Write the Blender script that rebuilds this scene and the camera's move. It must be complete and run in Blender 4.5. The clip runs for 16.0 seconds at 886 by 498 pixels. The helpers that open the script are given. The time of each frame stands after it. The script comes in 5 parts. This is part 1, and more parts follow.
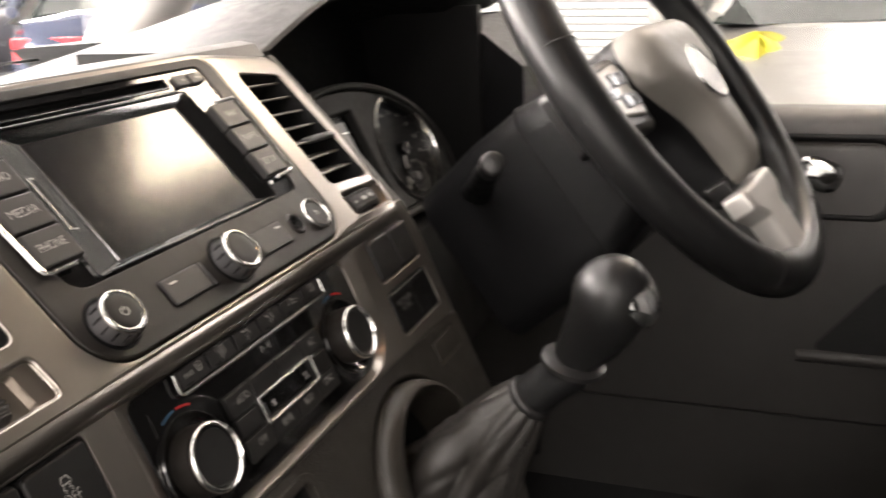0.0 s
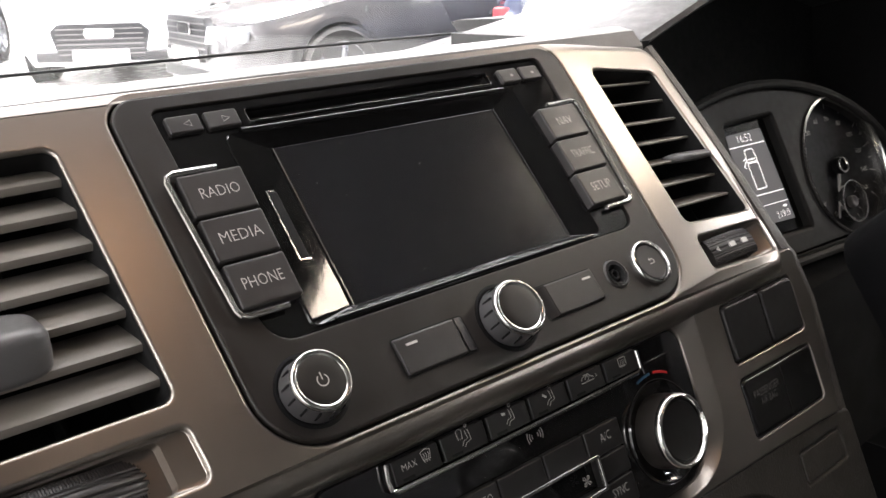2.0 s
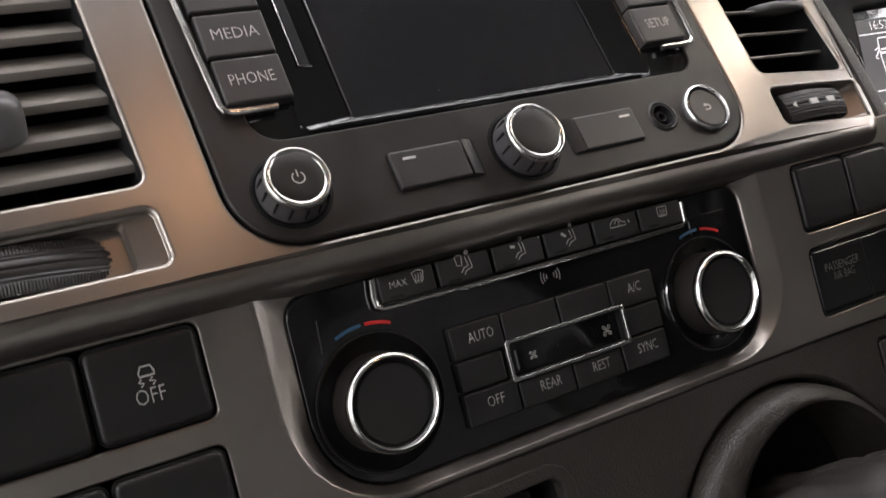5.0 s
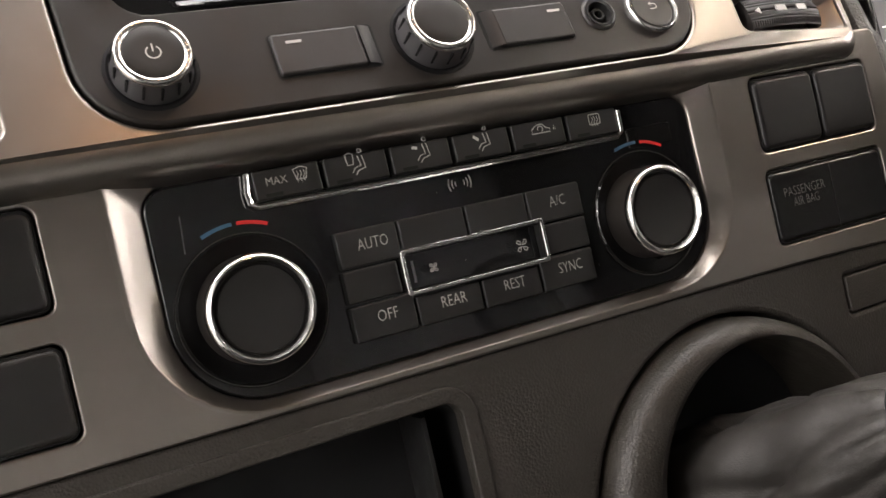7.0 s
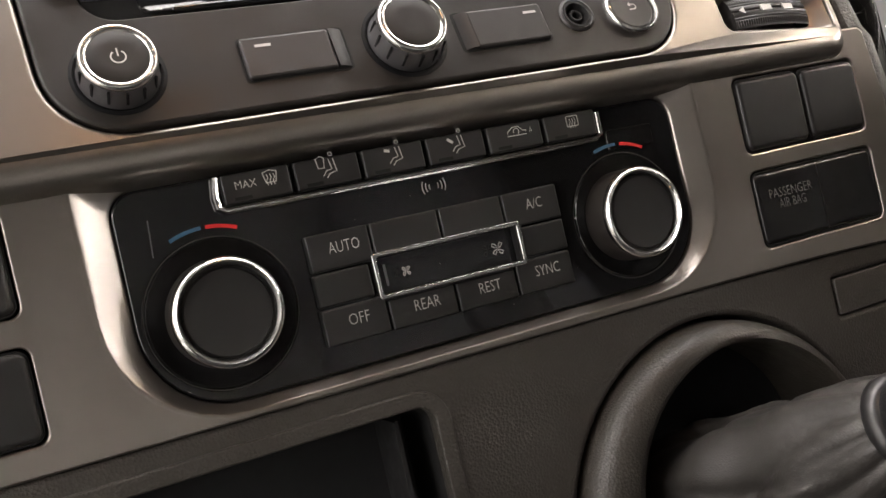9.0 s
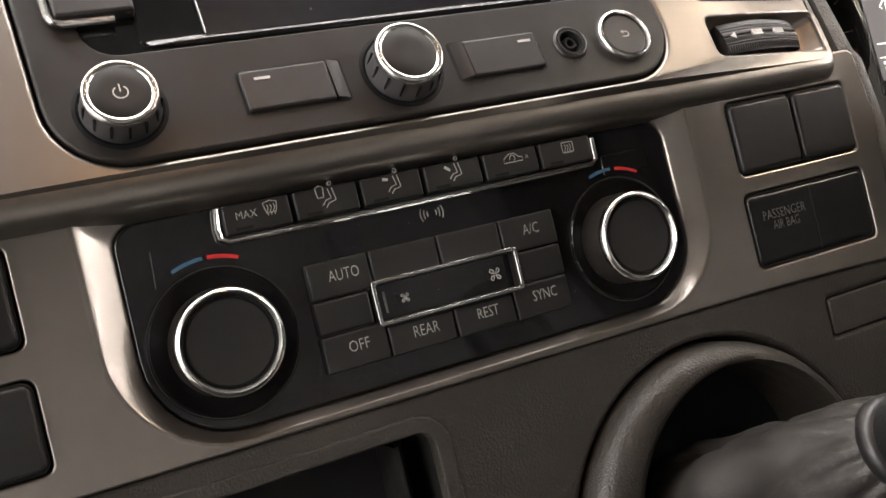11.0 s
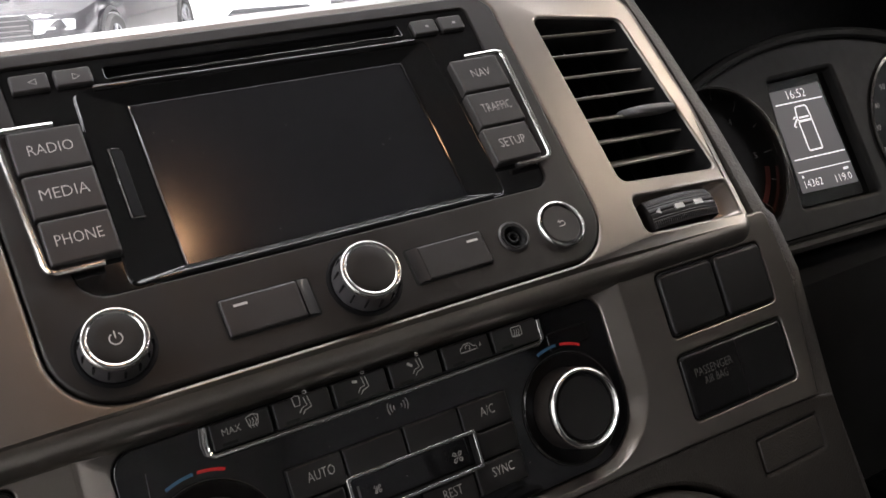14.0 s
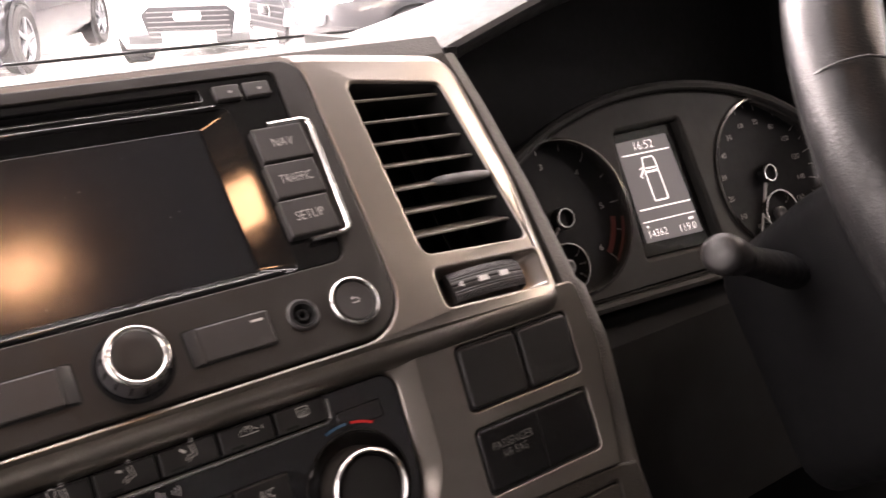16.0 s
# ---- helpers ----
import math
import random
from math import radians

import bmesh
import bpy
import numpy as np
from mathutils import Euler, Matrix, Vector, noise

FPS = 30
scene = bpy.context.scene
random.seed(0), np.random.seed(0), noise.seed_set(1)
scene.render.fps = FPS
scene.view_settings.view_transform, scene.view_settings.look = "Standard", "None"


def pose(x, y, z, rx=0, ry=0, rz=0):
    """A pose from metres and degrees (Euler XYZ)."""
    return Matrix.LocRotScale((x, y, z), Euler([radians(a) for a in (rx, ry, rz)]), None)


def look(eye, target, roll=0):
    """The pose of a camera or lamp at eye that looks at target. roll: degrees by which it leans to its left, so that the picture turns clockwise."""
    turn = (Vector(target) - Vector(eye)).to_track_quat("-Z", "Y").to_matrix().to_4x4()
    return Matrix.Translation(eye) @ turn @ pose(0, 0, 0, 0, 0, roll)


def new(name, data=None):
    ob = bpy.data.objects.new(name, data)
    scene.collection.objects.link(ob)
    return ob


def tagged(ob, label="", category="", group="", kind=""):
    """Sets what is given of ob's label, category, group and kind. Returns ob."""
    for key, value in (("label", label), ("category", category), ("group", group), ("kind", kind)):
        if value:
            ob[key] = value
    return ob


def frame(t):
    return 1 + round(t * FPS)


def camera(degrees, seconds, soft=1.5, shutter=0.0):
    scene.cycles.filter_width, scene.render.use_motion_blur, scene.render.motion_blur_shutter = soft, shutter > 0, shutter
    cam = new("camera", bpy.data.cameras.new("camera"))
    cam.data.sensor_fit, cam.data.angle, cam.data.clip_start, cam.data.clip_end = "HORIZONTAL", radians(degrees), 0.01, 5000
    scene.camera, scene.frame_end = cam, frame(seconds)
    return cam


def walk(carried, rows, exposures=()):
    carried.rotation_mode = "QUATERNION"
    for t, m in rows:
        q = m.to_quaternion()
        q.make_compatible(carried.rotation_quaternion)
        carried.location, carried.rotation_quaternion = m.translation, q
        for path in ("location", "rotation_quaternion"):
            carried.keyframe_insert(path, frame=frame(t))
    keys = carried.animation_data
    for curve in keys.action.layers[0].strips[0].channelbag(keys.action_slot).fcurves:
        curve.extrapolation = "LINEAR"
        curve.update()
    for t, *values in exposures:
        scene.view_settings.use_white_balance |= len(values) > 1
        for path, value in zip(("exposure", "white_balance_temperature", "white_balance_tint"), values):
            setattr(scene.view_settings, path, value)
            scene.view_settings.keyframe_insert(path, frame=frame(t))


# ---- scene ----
cam = camera(52.3, 16.0, soft=1.5, shutter=0.4)
PATH = [
    (0, (-0.3530, -0.2674, -0.0701), (1.4361, 0.6265, -0.0530), -41.34),
    (0.5, (-0.3075, -0.2599, -0.0787), (1.3113, 0.8812, 0.1992), -38.65),
    (1, (-0.2692, -0.2544, -0.0677), (1.1938, 1.0483, 0.3357), -34.18),
    (1.5, (-0.2407, -0.2505, -0.0632), (1.0990, 1.1500, 0.4307), -31.27),
    (2, (-0.2186, -0.2509, -0.0592), (1.0154, 1.2309, 0.4715), -29.05),
    (2.5, (-0.2045, -0.2526, -0.0602), (0.9578, 1.2773, 0.4954), -27.79),
    (3, (-0.1977, -0.2557, -0.0683), (0.9196, 1.2956, 0.5191), -27.18),
    (3.5, (-0.1924, -0.2548, -0.0789), (0.8871, 1.3140, 0.5323), -26.81),
    (4, (-0.1868, -0.2538, -0.0902), (0.8444, 1.3490, 0.5163), -25.75),
    (4.5, (-0.1823, -0.2483, -0.1012), (0.8008, 1.3941, 0.4785), -24.41),
    (5, (-0.1760, -0.2377, -0.1128), (0.7502, 1.4393, 0.4616), -23.27),
    (7.5, (-0.1203, -0.2201, -0.1415), (0.7065, 1.5173, 0.4041), -20.64),
    (8, (-0.1167, -0.2210, -0.1426), (0.6952, 1.5183, 0.4194), -20.55),
    (10.5, (-0.1143, -0.2264, -0.1445), (0.6797, 1.5164, 0.4318), -20.89),
    (11, (-0.1153, -0.2282, -0.1418), (0.6913, 1.5027, 0.4528), -21.44),
    (11.5, (-0.1171, -0.2334, -0.1372), (0.7099, 1.4835, 0.4698), -22.07),
    (12, (-0.1203, -0.2409, -0.1310), (0.7362, 1.4594, 0.4817), -22.90),
    (12.5, (-0.1222, -0.2494, -0.1266), (0.7552, 1.4348, 0.5007), -23.74),
    (13, (-0.1254, -0.2572, -0.1225), (0.7851, 1.4042, 0.5185), -24.64),
    (13.5, (-0.1246, -0.2680, -0.1127), (0.7988, 1.3898, 0.5187), -24.98),
    (14, (-0.1190, -0.2773, -0.1073), (0.7964, 1.3782, 0.5415), -25.58),
    (14.5, (-0.1168, -0.2824, -0.0990), (0.8174, 1.3669, 0.5389), -25.96),
    (15, (-0.1112, -0.2881, -0.0923), (0.8480, 1.3555, 0.5232), -25.72),
    (15.5, (-0.1013, -0.2924, -0.0919), (0.9261, 1.3155, 0.5073), -26.02),
    (16, (-0.0686, -0.3047, -0.1030), (0.9932, 1.2856, 0.4829), -26.20),
]
# BASE: van frame at the dashboard; PANEL: the reclined radio face (x right, y inwards, z up the face); LOW: the steeper face below it
BASE = pose(0, 0, 1.05, -1.3, 0, 0)
PANEL = BASE @ pose(0, 0, 0, -42, 0, 0)
LOW = PANEL @ pose(0, 0, 0, 18.76, 0, 0) @ pose(0, -0.002, 0)
EXPOSURES = [(0.0, 0.20, 6800, 16), (1.0, 0.12, 6340, 15), (3.5, 0.15, 6240, 16), (4.5, -0.03, 6170, 17), (5.0, -0.03, 6170, 17), (7.5, 0.70, 6600, 16), (11.0, 0.72, 6600, 16), (12.0, 0.56, 6280, 16), (12.5, 0.30, 6240, 16), (13.5, -0.13, 6190, 17), (14.5, -0.13, 6190, 16), (14.9, 0.60, 7900, 30), (15.5, 0.55, 7350, 29), (16.0, 0.57, 6850, 27)]
walk(cam, [(t, PANEL @ look(eye, target, roll)) for t, eye, target, roll in PATH], EXPOSURES)

# ---- world and lights ----
world = bpy.data.worlds.new("world")
scene.world = world
world.use_nodes = True
world.node_tree.nodes["Background"].inputs[0].default_value = (0.9, 0.95, 1.0, 1)
world.node_tree.nodes["Background"].inputs[1].default_value = 0.3


def area_lamp(name, m, sx, sy, watts, color):
    data = bpy.data.lights.new(name, "AREA")
    data.shape, data.size, data.size_y, data.energy, data.color = "RECTANGLE", sx, sy, watts, color
    ob = new(name, data)
    ob.matrix_world = m
    return ob


HALL_Z = 3.6
# the last three are unseen lamps, added to brighten the console from the sides
HALL_LIGHTS = [(x, y, 1500 if x < 3 else 650) for y in (5.2, 10.4) for x in (-5.0, 0.0, 5.0)] + [(-4.7, -1.4, 45), (7.8, -1.0, 110), (6.6, -3.5, 72)]
for lx, ly, watts in HALL_LIGHTS:
    area_lamp("hall_light", pose(lx, ly, HALL_Z - 0.09), 2.2, 0.9, watts, (1.0, 0.97, 0.92))
area_lamp("hall_light", pose(3.4, -0.70, HALL_Z - 0.09), 2.0, 0.55, 38, (1.0, 0.86, 0.65))
# hall light that enters by the open passenger door and by the upper windscreen
area_lamp("side_opening_light", BASE @ pose(-0.87, -0.30, 0.28, 0, -90, 0), 0.70, 0.95, 3.6, (1.0, 0.97, 0.92))
area_lamp("windscreen_light", BASE @ pose(0, 0.17, 0.595, -42, 0, 0), 1.4, 0.28, 5.5, (1.0, 0.98, 0.95))

# ---- materials ----
def mat(name, color, rough=0.5, metal=0.0, vary=0.12, scale=30.0, bump=0.0, bump_scale=900.0, coat=0.0, spec=0.5, rough_vary=0.08, second=None, voronoi=False):
    m = bpy.data.materials.new(name)
    m.use_nodes = True
    nt = m.node_tree
    b = nt.nodes["Principled BSDF"]
    b.inputs["Metallic"].default_value = metal
    b.inputs["Coat Weight"].default_value = coat
    b.inputs["Coat Roughness"].default_value = 0.05
    b.inputs["Specular IOR Level"].default_value = spec
    tc = nt.nodes.new("ShaderNodeTexCoord")
    n1 = nt.nodes.new("ShaderNodeTexNoise")
    n1.inputs["Scale"].default_value = scale
    n1.inputs["Detail"].default_value = 5.0
    nt.links.new(tc.outputs["Object"], n1.inputs["Vector"])
    mix = nt.nodes.new("ShaderNodeMix")
    mix.data_type = "RGBA"
    c = tuple(color)
    lo = tuple(v * (1 - vary) for v in c) if second is None else tuple(second)
    hi = tuple(min(1.0, v * (1 + vary)) for v in c)
    mix.inputs["A"].default_value = (*lo, 1)
    mix.inputs["B"].default_value = (*hi, 1)
    nt.links.new(n1.outputs["Fac"], mix.inputs["Factor"])
    nt.links.new(mix.outputs["Result"], b.inputs["Base Color"])
    n2 = nt.nodes.new("ShaderNodeTexNoise")
    n2.inputs["Scale"].default_value = scale * 3.7
    n2.inputs["Detail"].default_value = 6.0
    nt.links.new(tc.outputs["Object"], n2.inputs["Vector"])
    mr = nt.nodes.new("ShaderNodeMapRange")
    mr.inputs["From Min"].default_value, mr.inputs["From Max"].default_value = 0.3, 0.7
    mr.inputs["To Min"].default_value = max(0.02, rough - rough_vary)
    mr.inputs["To Max"].default_value = min(1.0, rough + rough_vary)
    nt.links.new(n2.outputs["Fac"], mr.inputs["Value"])
    nt.links.new(mr.outputs["Result"], b.inputs["Roughness"])
    if bump:
        if voronoi:
            n3 = nt.nodes.new("ShaderNodeTexVoronoi")
            n3.inputs["Scale"].default_value = bump_scale
            out = n3.outputs["Distance"]
        else:
            n3 = nt.nodes.new("ShaderNodeTexNoise")
            n3.inputs["Scale"].default_value = bump_scale
            n3.inputs["Detail"].default_value = 3.0
            out = n3.outputs["Fac"]
        nt.links.new(tc.outputs["Object"], n3.inputs["Vector"])
        bp = nt.nodes.new("ShaderNodeBump")
        bp.inputs["Strength"].default_value = bump
        bp.inputs["Distance"].default_value = 0.0004
        nt.links.new(out, bp.inputs["Height"])
        nt.links.new(bp.outputs["Normal"], b.inputs["Normal"])
    return m


def glow(name, color, strength):
    m = bpy.data.materials.new(name)
    m.use_nodes = True
    b = m.node_tree.nodes["Principled BSDF"]
    b.inputs["Base Color"].default_value = (*[0.6 * c for c in color], 1)
    b.inputs["Emission Color"].default_value = (*color, 1)
    b.inputs["Emission Strength"].default_value = strength
    return m


def glass(name, tint=(1, 1, 1), rough=0.0):
    m = bpy.data.materials.new(name)
    m.use_nodes = True
    b = m.node_tree.nodes["Principled BSDF"]
    b.inputs["Base Color"].default_value = (*tint, 1)
    b.inputs["Roughness"].default_value = rough
    b.inputs["IOR"].default_value = 1.45
    b.inputs["Transmission Weight"].default_value = 1.0
    return m


SILVER = mat("satin_silver_paint", (0.335, 0.306, 0.276), 0.30, 0.95, 0.03, 40, 0.004, 2500, rough_vary=0.02)
DASH = mat("grained_dash_plastic", (0.031, 0.0275, 0.0228), 0.48, 0, 0.15, 25, 0.55, 1100, voronoi=True)
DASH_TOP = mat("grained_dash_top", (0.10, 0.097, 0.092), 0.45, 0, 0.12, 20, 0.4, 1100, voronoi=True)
FACE = mat("matt_black_fascia", (0.0165, 0.0142, 0.0124), 0.42, 0, 0.08, 30, 0.06, 3000, spec=0.36)
RUBBER = mat("soft_black_button", (0.026, 0.024, 0.023), 0.4, 0, 0.1, 60, 0.05, 3000)
KEYB = mat("satin_black_key", (0.013, 0.0125, 0.012), 0.42, 0, 0.1, 60, 0.05, 3000, spec=0.4)
SWITCHM = mat("smooth_switch_black", (0.007, 0.0068, 0.0066), 0.24, 0, 0.1, 60, 0.03, 3000, spec=0.45, rough_vary=0.03)
PIANO = mat("piano_black", (0.006, 0.006, 0.006), 0.06, 0, 0.1, 40, rough_vary=0.03, coat=0.5)
DARK = mat("recess_black", (0.013, 0.013, 0.013), 0.6, 0, 0.1, 50, spec=0.15)
SCREEN = mat("antiglare_screen", (0.009, 0.009, 0.0105), 0.14, 0, 0.05, 40, spec=0.95, rough_vary=0.02)
CHROME = mat("satin_chrome", (0.72, 0.71, 0.69), 0.2, 1.0, 0.05, 60, rough_vary=0.05)
BRIGHT = mat("polished_chrome", (0.8, 0.8, 0.8), 0.09, 1.0, 0.03, 60, rough_vary=0.03)
GREYMET = mat("knob_side_grey", (0.16, 0.157, 0.16), 0.34, 0.7, 0.1, 90, rough_vary=0.05)
PRINT = mat("white_print", (0.50, 0.485, 0.46), 0.5, 0, 0.06, 200)
DIMPRINT = mat("faded_print", (0.30, 0.29, 0.28), 0.5, 0, 0.06, 200)
FAINT = mat("faint_grey_print", (0.13, 0.125, 0.12), 0.5, 0, 0.06, 200)
RED = mat("red_print", (0.55, 0.02, 0.02), 0.4, 0, 0.05, 200)
BLUE = mat("blue_print", (0.03, 0.085, 0.15), 0.4, 0, 0.05, 200)
VENTP = mat("vent_plastic", (0.17, 0.155, 0.135), 0.36, 0, 0.1, 60, 0.1, 1800)
LEATHER = mat("black_leather", (0.009, 0.0088, 0.009), 0.31, 0, 0.15, 60, 0.26, 1100, rough_vary=0.02, spec=0.32, voronoi=True)
SATIN = mat("satin_dark_grey", (0.026, 0.025, 0.025), 0.36, 0.4, 0.1, 40, rough_vary=0.04)
SILVERP = mat("satin_silver_plastic", (0.50, 0.485, 0.46), 0.34, 0.4, 0.05, 60, rough_vary=0.03)
GAITERM = mat("soft_gaiter_leather", (0.029, 0.0265, 0.024), 0.38, 0, 0.06, 60, 0.2, 1500, rough_vary=0.02, voronoi=True)
STITCH = mat("dark_stitching", (0.022, 0.021, 0.021), 0.7)
SHROUD = mat("column_plastic", (0.007, 0.007, 0.0076), 0.5, 0, 0.12, 30, 0.25, 1500, spec=0.25, voronoi=True)
HUBP = mat("hub_grey_plastic", (0.18, 0.168, 0.15), 0.45, 0, 0.1, 20, 0.2, 1300, voronoi=True)
DOORP = mat("door_card_plastic", (0.036, 0.034, 0.032), 0.5, 0, 0.12, 12, 0.3, 900, voronoi=True)
DOORD = mat("door_card_dark", (0.015, 0.0145, 0.015), 0.5, 0, 0.12, 12, 0.3, 900, voronoi=True)
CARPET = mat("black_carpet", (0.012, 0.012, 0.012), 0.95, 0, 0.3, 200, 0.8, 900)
FABRIC = mat("seat_fabric", (0.012, 0.012, 0.0125), 0.9, 0, 0.25, 300, 0.6, 1500)
HEADLINER = mat("headliner_cloth", (0.075, 0.072, 0.068), 0.95, 0, 0.08, 100, 0.4, 1500)
BULKHEAD = mat("grey_bulkhead_paint", (0.045, 0.044, 0.042), 0.7, 0, 0.08, 8, 0.1, 300)
BULK = mat("dark_trim", (0.012, 0.012, 0.012), 0.8, 0, 0.2, 10, spec=0.08)
CLUSTERM = mat("gauge_mask_grey", (0.028, 0.0275, 0.026), 0.6, 0, 0.1, 40, 0.1, 2000, spec=0.2)
GAUGE = mat("gauge_black", (0.006, 0.006, 0.0065), 0.5, 0, 0.05, 60, spec=0.12)
LCD = glow("lcd_backlight", (0.13, 0.125, 0.12), 0.5)
LCDLIT = glow("lcd_segments", (1.0, 0.97, 0.92), 1.1)
GLASS = glass("clear_glass")
TABP = mat("vent_tab_plastic", (0.11, 0.108, 0.108), 0.38, 0, 0.1, 60, 0.1, 1800)
KNEE = mat("black_dash_plastic", (0.021, 0.020, 0.020), 0.5, 0, 0.12, 25, 0.35, 1300, spec=0.3, voronoi=True)
RINGM = mat("brown_black_ring_plastic", (0.026, 0.0225, 0.018), 0.44, 0, 0.15, 40, 0.4, 1100, voronoi=True)
EDGE = mat("taupe_grained_edge", (0.080, 0.074, 0.066), 0.5, 0, 0.15, 40, 0.6, 900, voronoi=True)
FLOORM = mat("showroom_tile", (0.40, 0.40, 0.39), 0.25, 0, 0.08, 2)
WALLM = mat("white_wall_paint", (0.8, 0.8, 0.79), 0.7, 0, 0.04, 1.5, 0.1, 60)
WALLG = mat("mid_grey_wall_paint", (0.22, 0.22, 0.215), 0.7, 0, 0.1, 1.5, 0.1, 60)
WARMPANEL = glow("warm_lamp_diffuser", (1.0, 0.89, 0.72), 5.0)
STEEL = mat("shutter_steel", (0.55, 0.56, 0.55), 0.5, 0.2, 0.06, 3)
PANELGLOW = glow("lamp_diffuser", (1.0, 0.98, 0.94), 8.0)
DOMEGLOW = glow("warm_diffuser", (1.0, 0.55, 0.27), 23.0)
YELLOW = mat("yellow_cloth", (0.55, 0.52, 0.05), 0.8, 0, 0.12, 30, 0.5, 300)
PILLARM = mat("pale_pillar_trim", (0.72, 0.70, 0.67), 0.6, 0, 0.04, 8, 0.2, 1200)
DIMRED = mat("dim_red_print", (0.13, 0.016, 0.010), 0.5, 0, 0.05, 200)
TYRE = mat("tyre_rubber", (0.02, 0.02, 0.02), 0.8, 0, 0.15, 30, 0.3, 80)
ALLOY = mat("alloy_grey", (0.35, 0.36, 0.38), 0.3, 0.9, 0.05, 20)
CARGLASS = mat("dark_car_glass", (0.02, 0.026, 0.024), 0.05, 0, 0.1, 3, coat=0.6)
LAMPRED = mat("tail_lamp_red", (0.5, 0.02, 0.03), 0.15, 0, 0.1, 10, coat=0.7)
LAMPCLEAR = mat("headlamp_clear", (0.5, 0.52, 0.55), 0.1, 0.4, 0.2, 15, coat=0.7)
PLATE = mat("plate_white", (0.75, 0.75, 0.73), 0.4)
GRILLE = mat("grille_black", (0.015, 0.016, 0.018), 0.35, 0, 0.1, 20)

# ---- builders ----
BASES = {}


def thing(name, m, base, label, category, group="", kind=""):
    """An Empty at base (in the frame m) that parents its parts."""
    ob = new(name)
    ob.empty_display_size = 0.02
    ob.matrix_world = m @ Matrix.Translation(base)
    BASES[ob.name] = Vector(base)
    return tagged(ob, label, category, group, kind)


def base_of(ob):
    while ob.name not in BASES:
        ob = ob.parent
    return BASES[ob.name]


def bent(me):
    """The console face sweeps back towards the driver's end."""
    for v in me.vertices:
        if v.co.x > 0.112:
            v.co.y += 1.15 * (v.co.x - 0.112) ** 2
    return me


def part(name, me, material, parent, label="", smooth=32):
    """Links a mesh (built in the frame of its thing) as one part."""
    if isinstance(me, bmesh.types.BMesh):
        bm, me = me, bpy.data.meshes.new(name)
        bm.to_mesh(me)
        bm.free()
    if parent is not None:
        me.transform(Matrix.Translation(-base_of(parent)))
    fix = bmesh.new()
    fix.from_mesh(me)
    bmesh.ops.recalc_face_normals(fix, faces=fix.faces[:])
    fix.to_mesh(me)
    fix.free()
    for p in me.polygons:
        p.use_smooth = smooth > 0
    if smooth:
        me.set_sharp_from_angle(angle=radians(smooth))
    me.materials.append(material)
    ob = new(name, me)
    if parent is not None:
        ob.parent = parent
    if label:
        tagged(ob, label)
    return ob


def solo(name, me, material, m, label, category, group="", kind="", smooth=32):
    """A thing of one mesh."""
    ob = part(name, me, material, None, "", smooth)
    ob.matrix_world = m
    return tagged(ob, label, category, group, kind)


def mesh_of(verts, faces):
    me = bpy.data.meshes.new("mesh")
    me.from_pydata([tuple(v) for v in verts], [], faces)
    me.validate()
    return me


def join(*meshes):
    verts, faces = [], []
    for me in meshes:
        o = len(verts)
        verts += [tuple(v.co) for v in me.vertices]
        faces += [[o + i for i in p.vertices] for p in me.polygons]
    return mesh_of(verts, faces)


def moved(me, m):
    me.transform(m)
    return me


def rr(x0, z0, x1, z1, r, n=6):
    """A rounded rectangle, counter-clockwise in (x, z); r: one radius, or those of the corners bl, br, tr, tl."""
    rs = (r,) * 4 if not isinstance(r, tuple) else r
    return quad_round([(x0, z0), (x1, z0), (x1, z1), (x0, z1)], rs, n)


def quad_round(corners, rs, n=6):
    """A polygon (counter-clockwise) with its corners rounded."""
    out, k = [], len(corners)
    rs = (rs,) * k if not isinstance(rs, (tuple, list)) else rs
    for i in range(k):
        p, a, b = Vector(corners[i]), Vector(corners[i - 1]), Vector(corners[(i + 1) % k])
        da, db = (a - p).normalized(), (b - p).normalized()
        ang = da.angle(db)
        r = max(rs[i], 1e-5)
        d = min(r / math.tan(ang / 2), 0.49 * (a - p).length, 0.49 * (b - p).length)
        r = d * math.tan(ang / 2)
        c = p + (da + db).normalized() * (r / math.sin(ang / 2))
        s, e = p + da * d - c, p + db * d - c
        a0 = math.atan2(s.y, s.x)
        sweep = (math.atan2(e.y, e.x) - a0 + math.pi) % (2 * math.pi) - math.pi
        out += [(c.x + r * math.cos(a0 + sweep * j / n), c.y + r * math.sin(a0 + sweep * j / n)) for j in range(n + 1)]
    return out


def circle(x, z, r, n=40, a0=0.0):
    return [(x + r * math.cos(a0 + 2 * math.pi * i / n), z + r * math.sin(a0 + 2 * math.pi * i / n)) for i in range(n)]


def area_of(loop):
    return 0.5 * sum(a[0] * b[1] - b[0] * a[1] for a, b in zip(loop, loop[1:] + loop[:1]))


def inset(loop, d):
    out, n = [], len(loop)
    for i in range(n):
        p, a, b = Vector(loop[i]), Vector(loop[i - 1]), Vector(loop[(i + 1) % n])
        e1, e2 = (p - a), (b - p)
        if e1.length < 1e-9 or e2.length < 1e-9:
            e1 = e2 = (b - a)
        n1, n2 = Vector((-e1.y, e1.x)).normalized(), Vector((-e2.y, e2.x)).normalized()
        m = n1 + n2
        m = m.normalized() / max(0.35, m.normalized().dot(n1)) if m.length > 1e-6 else n1
        out.append((p.x + m.x * d, p.y + m.y * d))
    return out


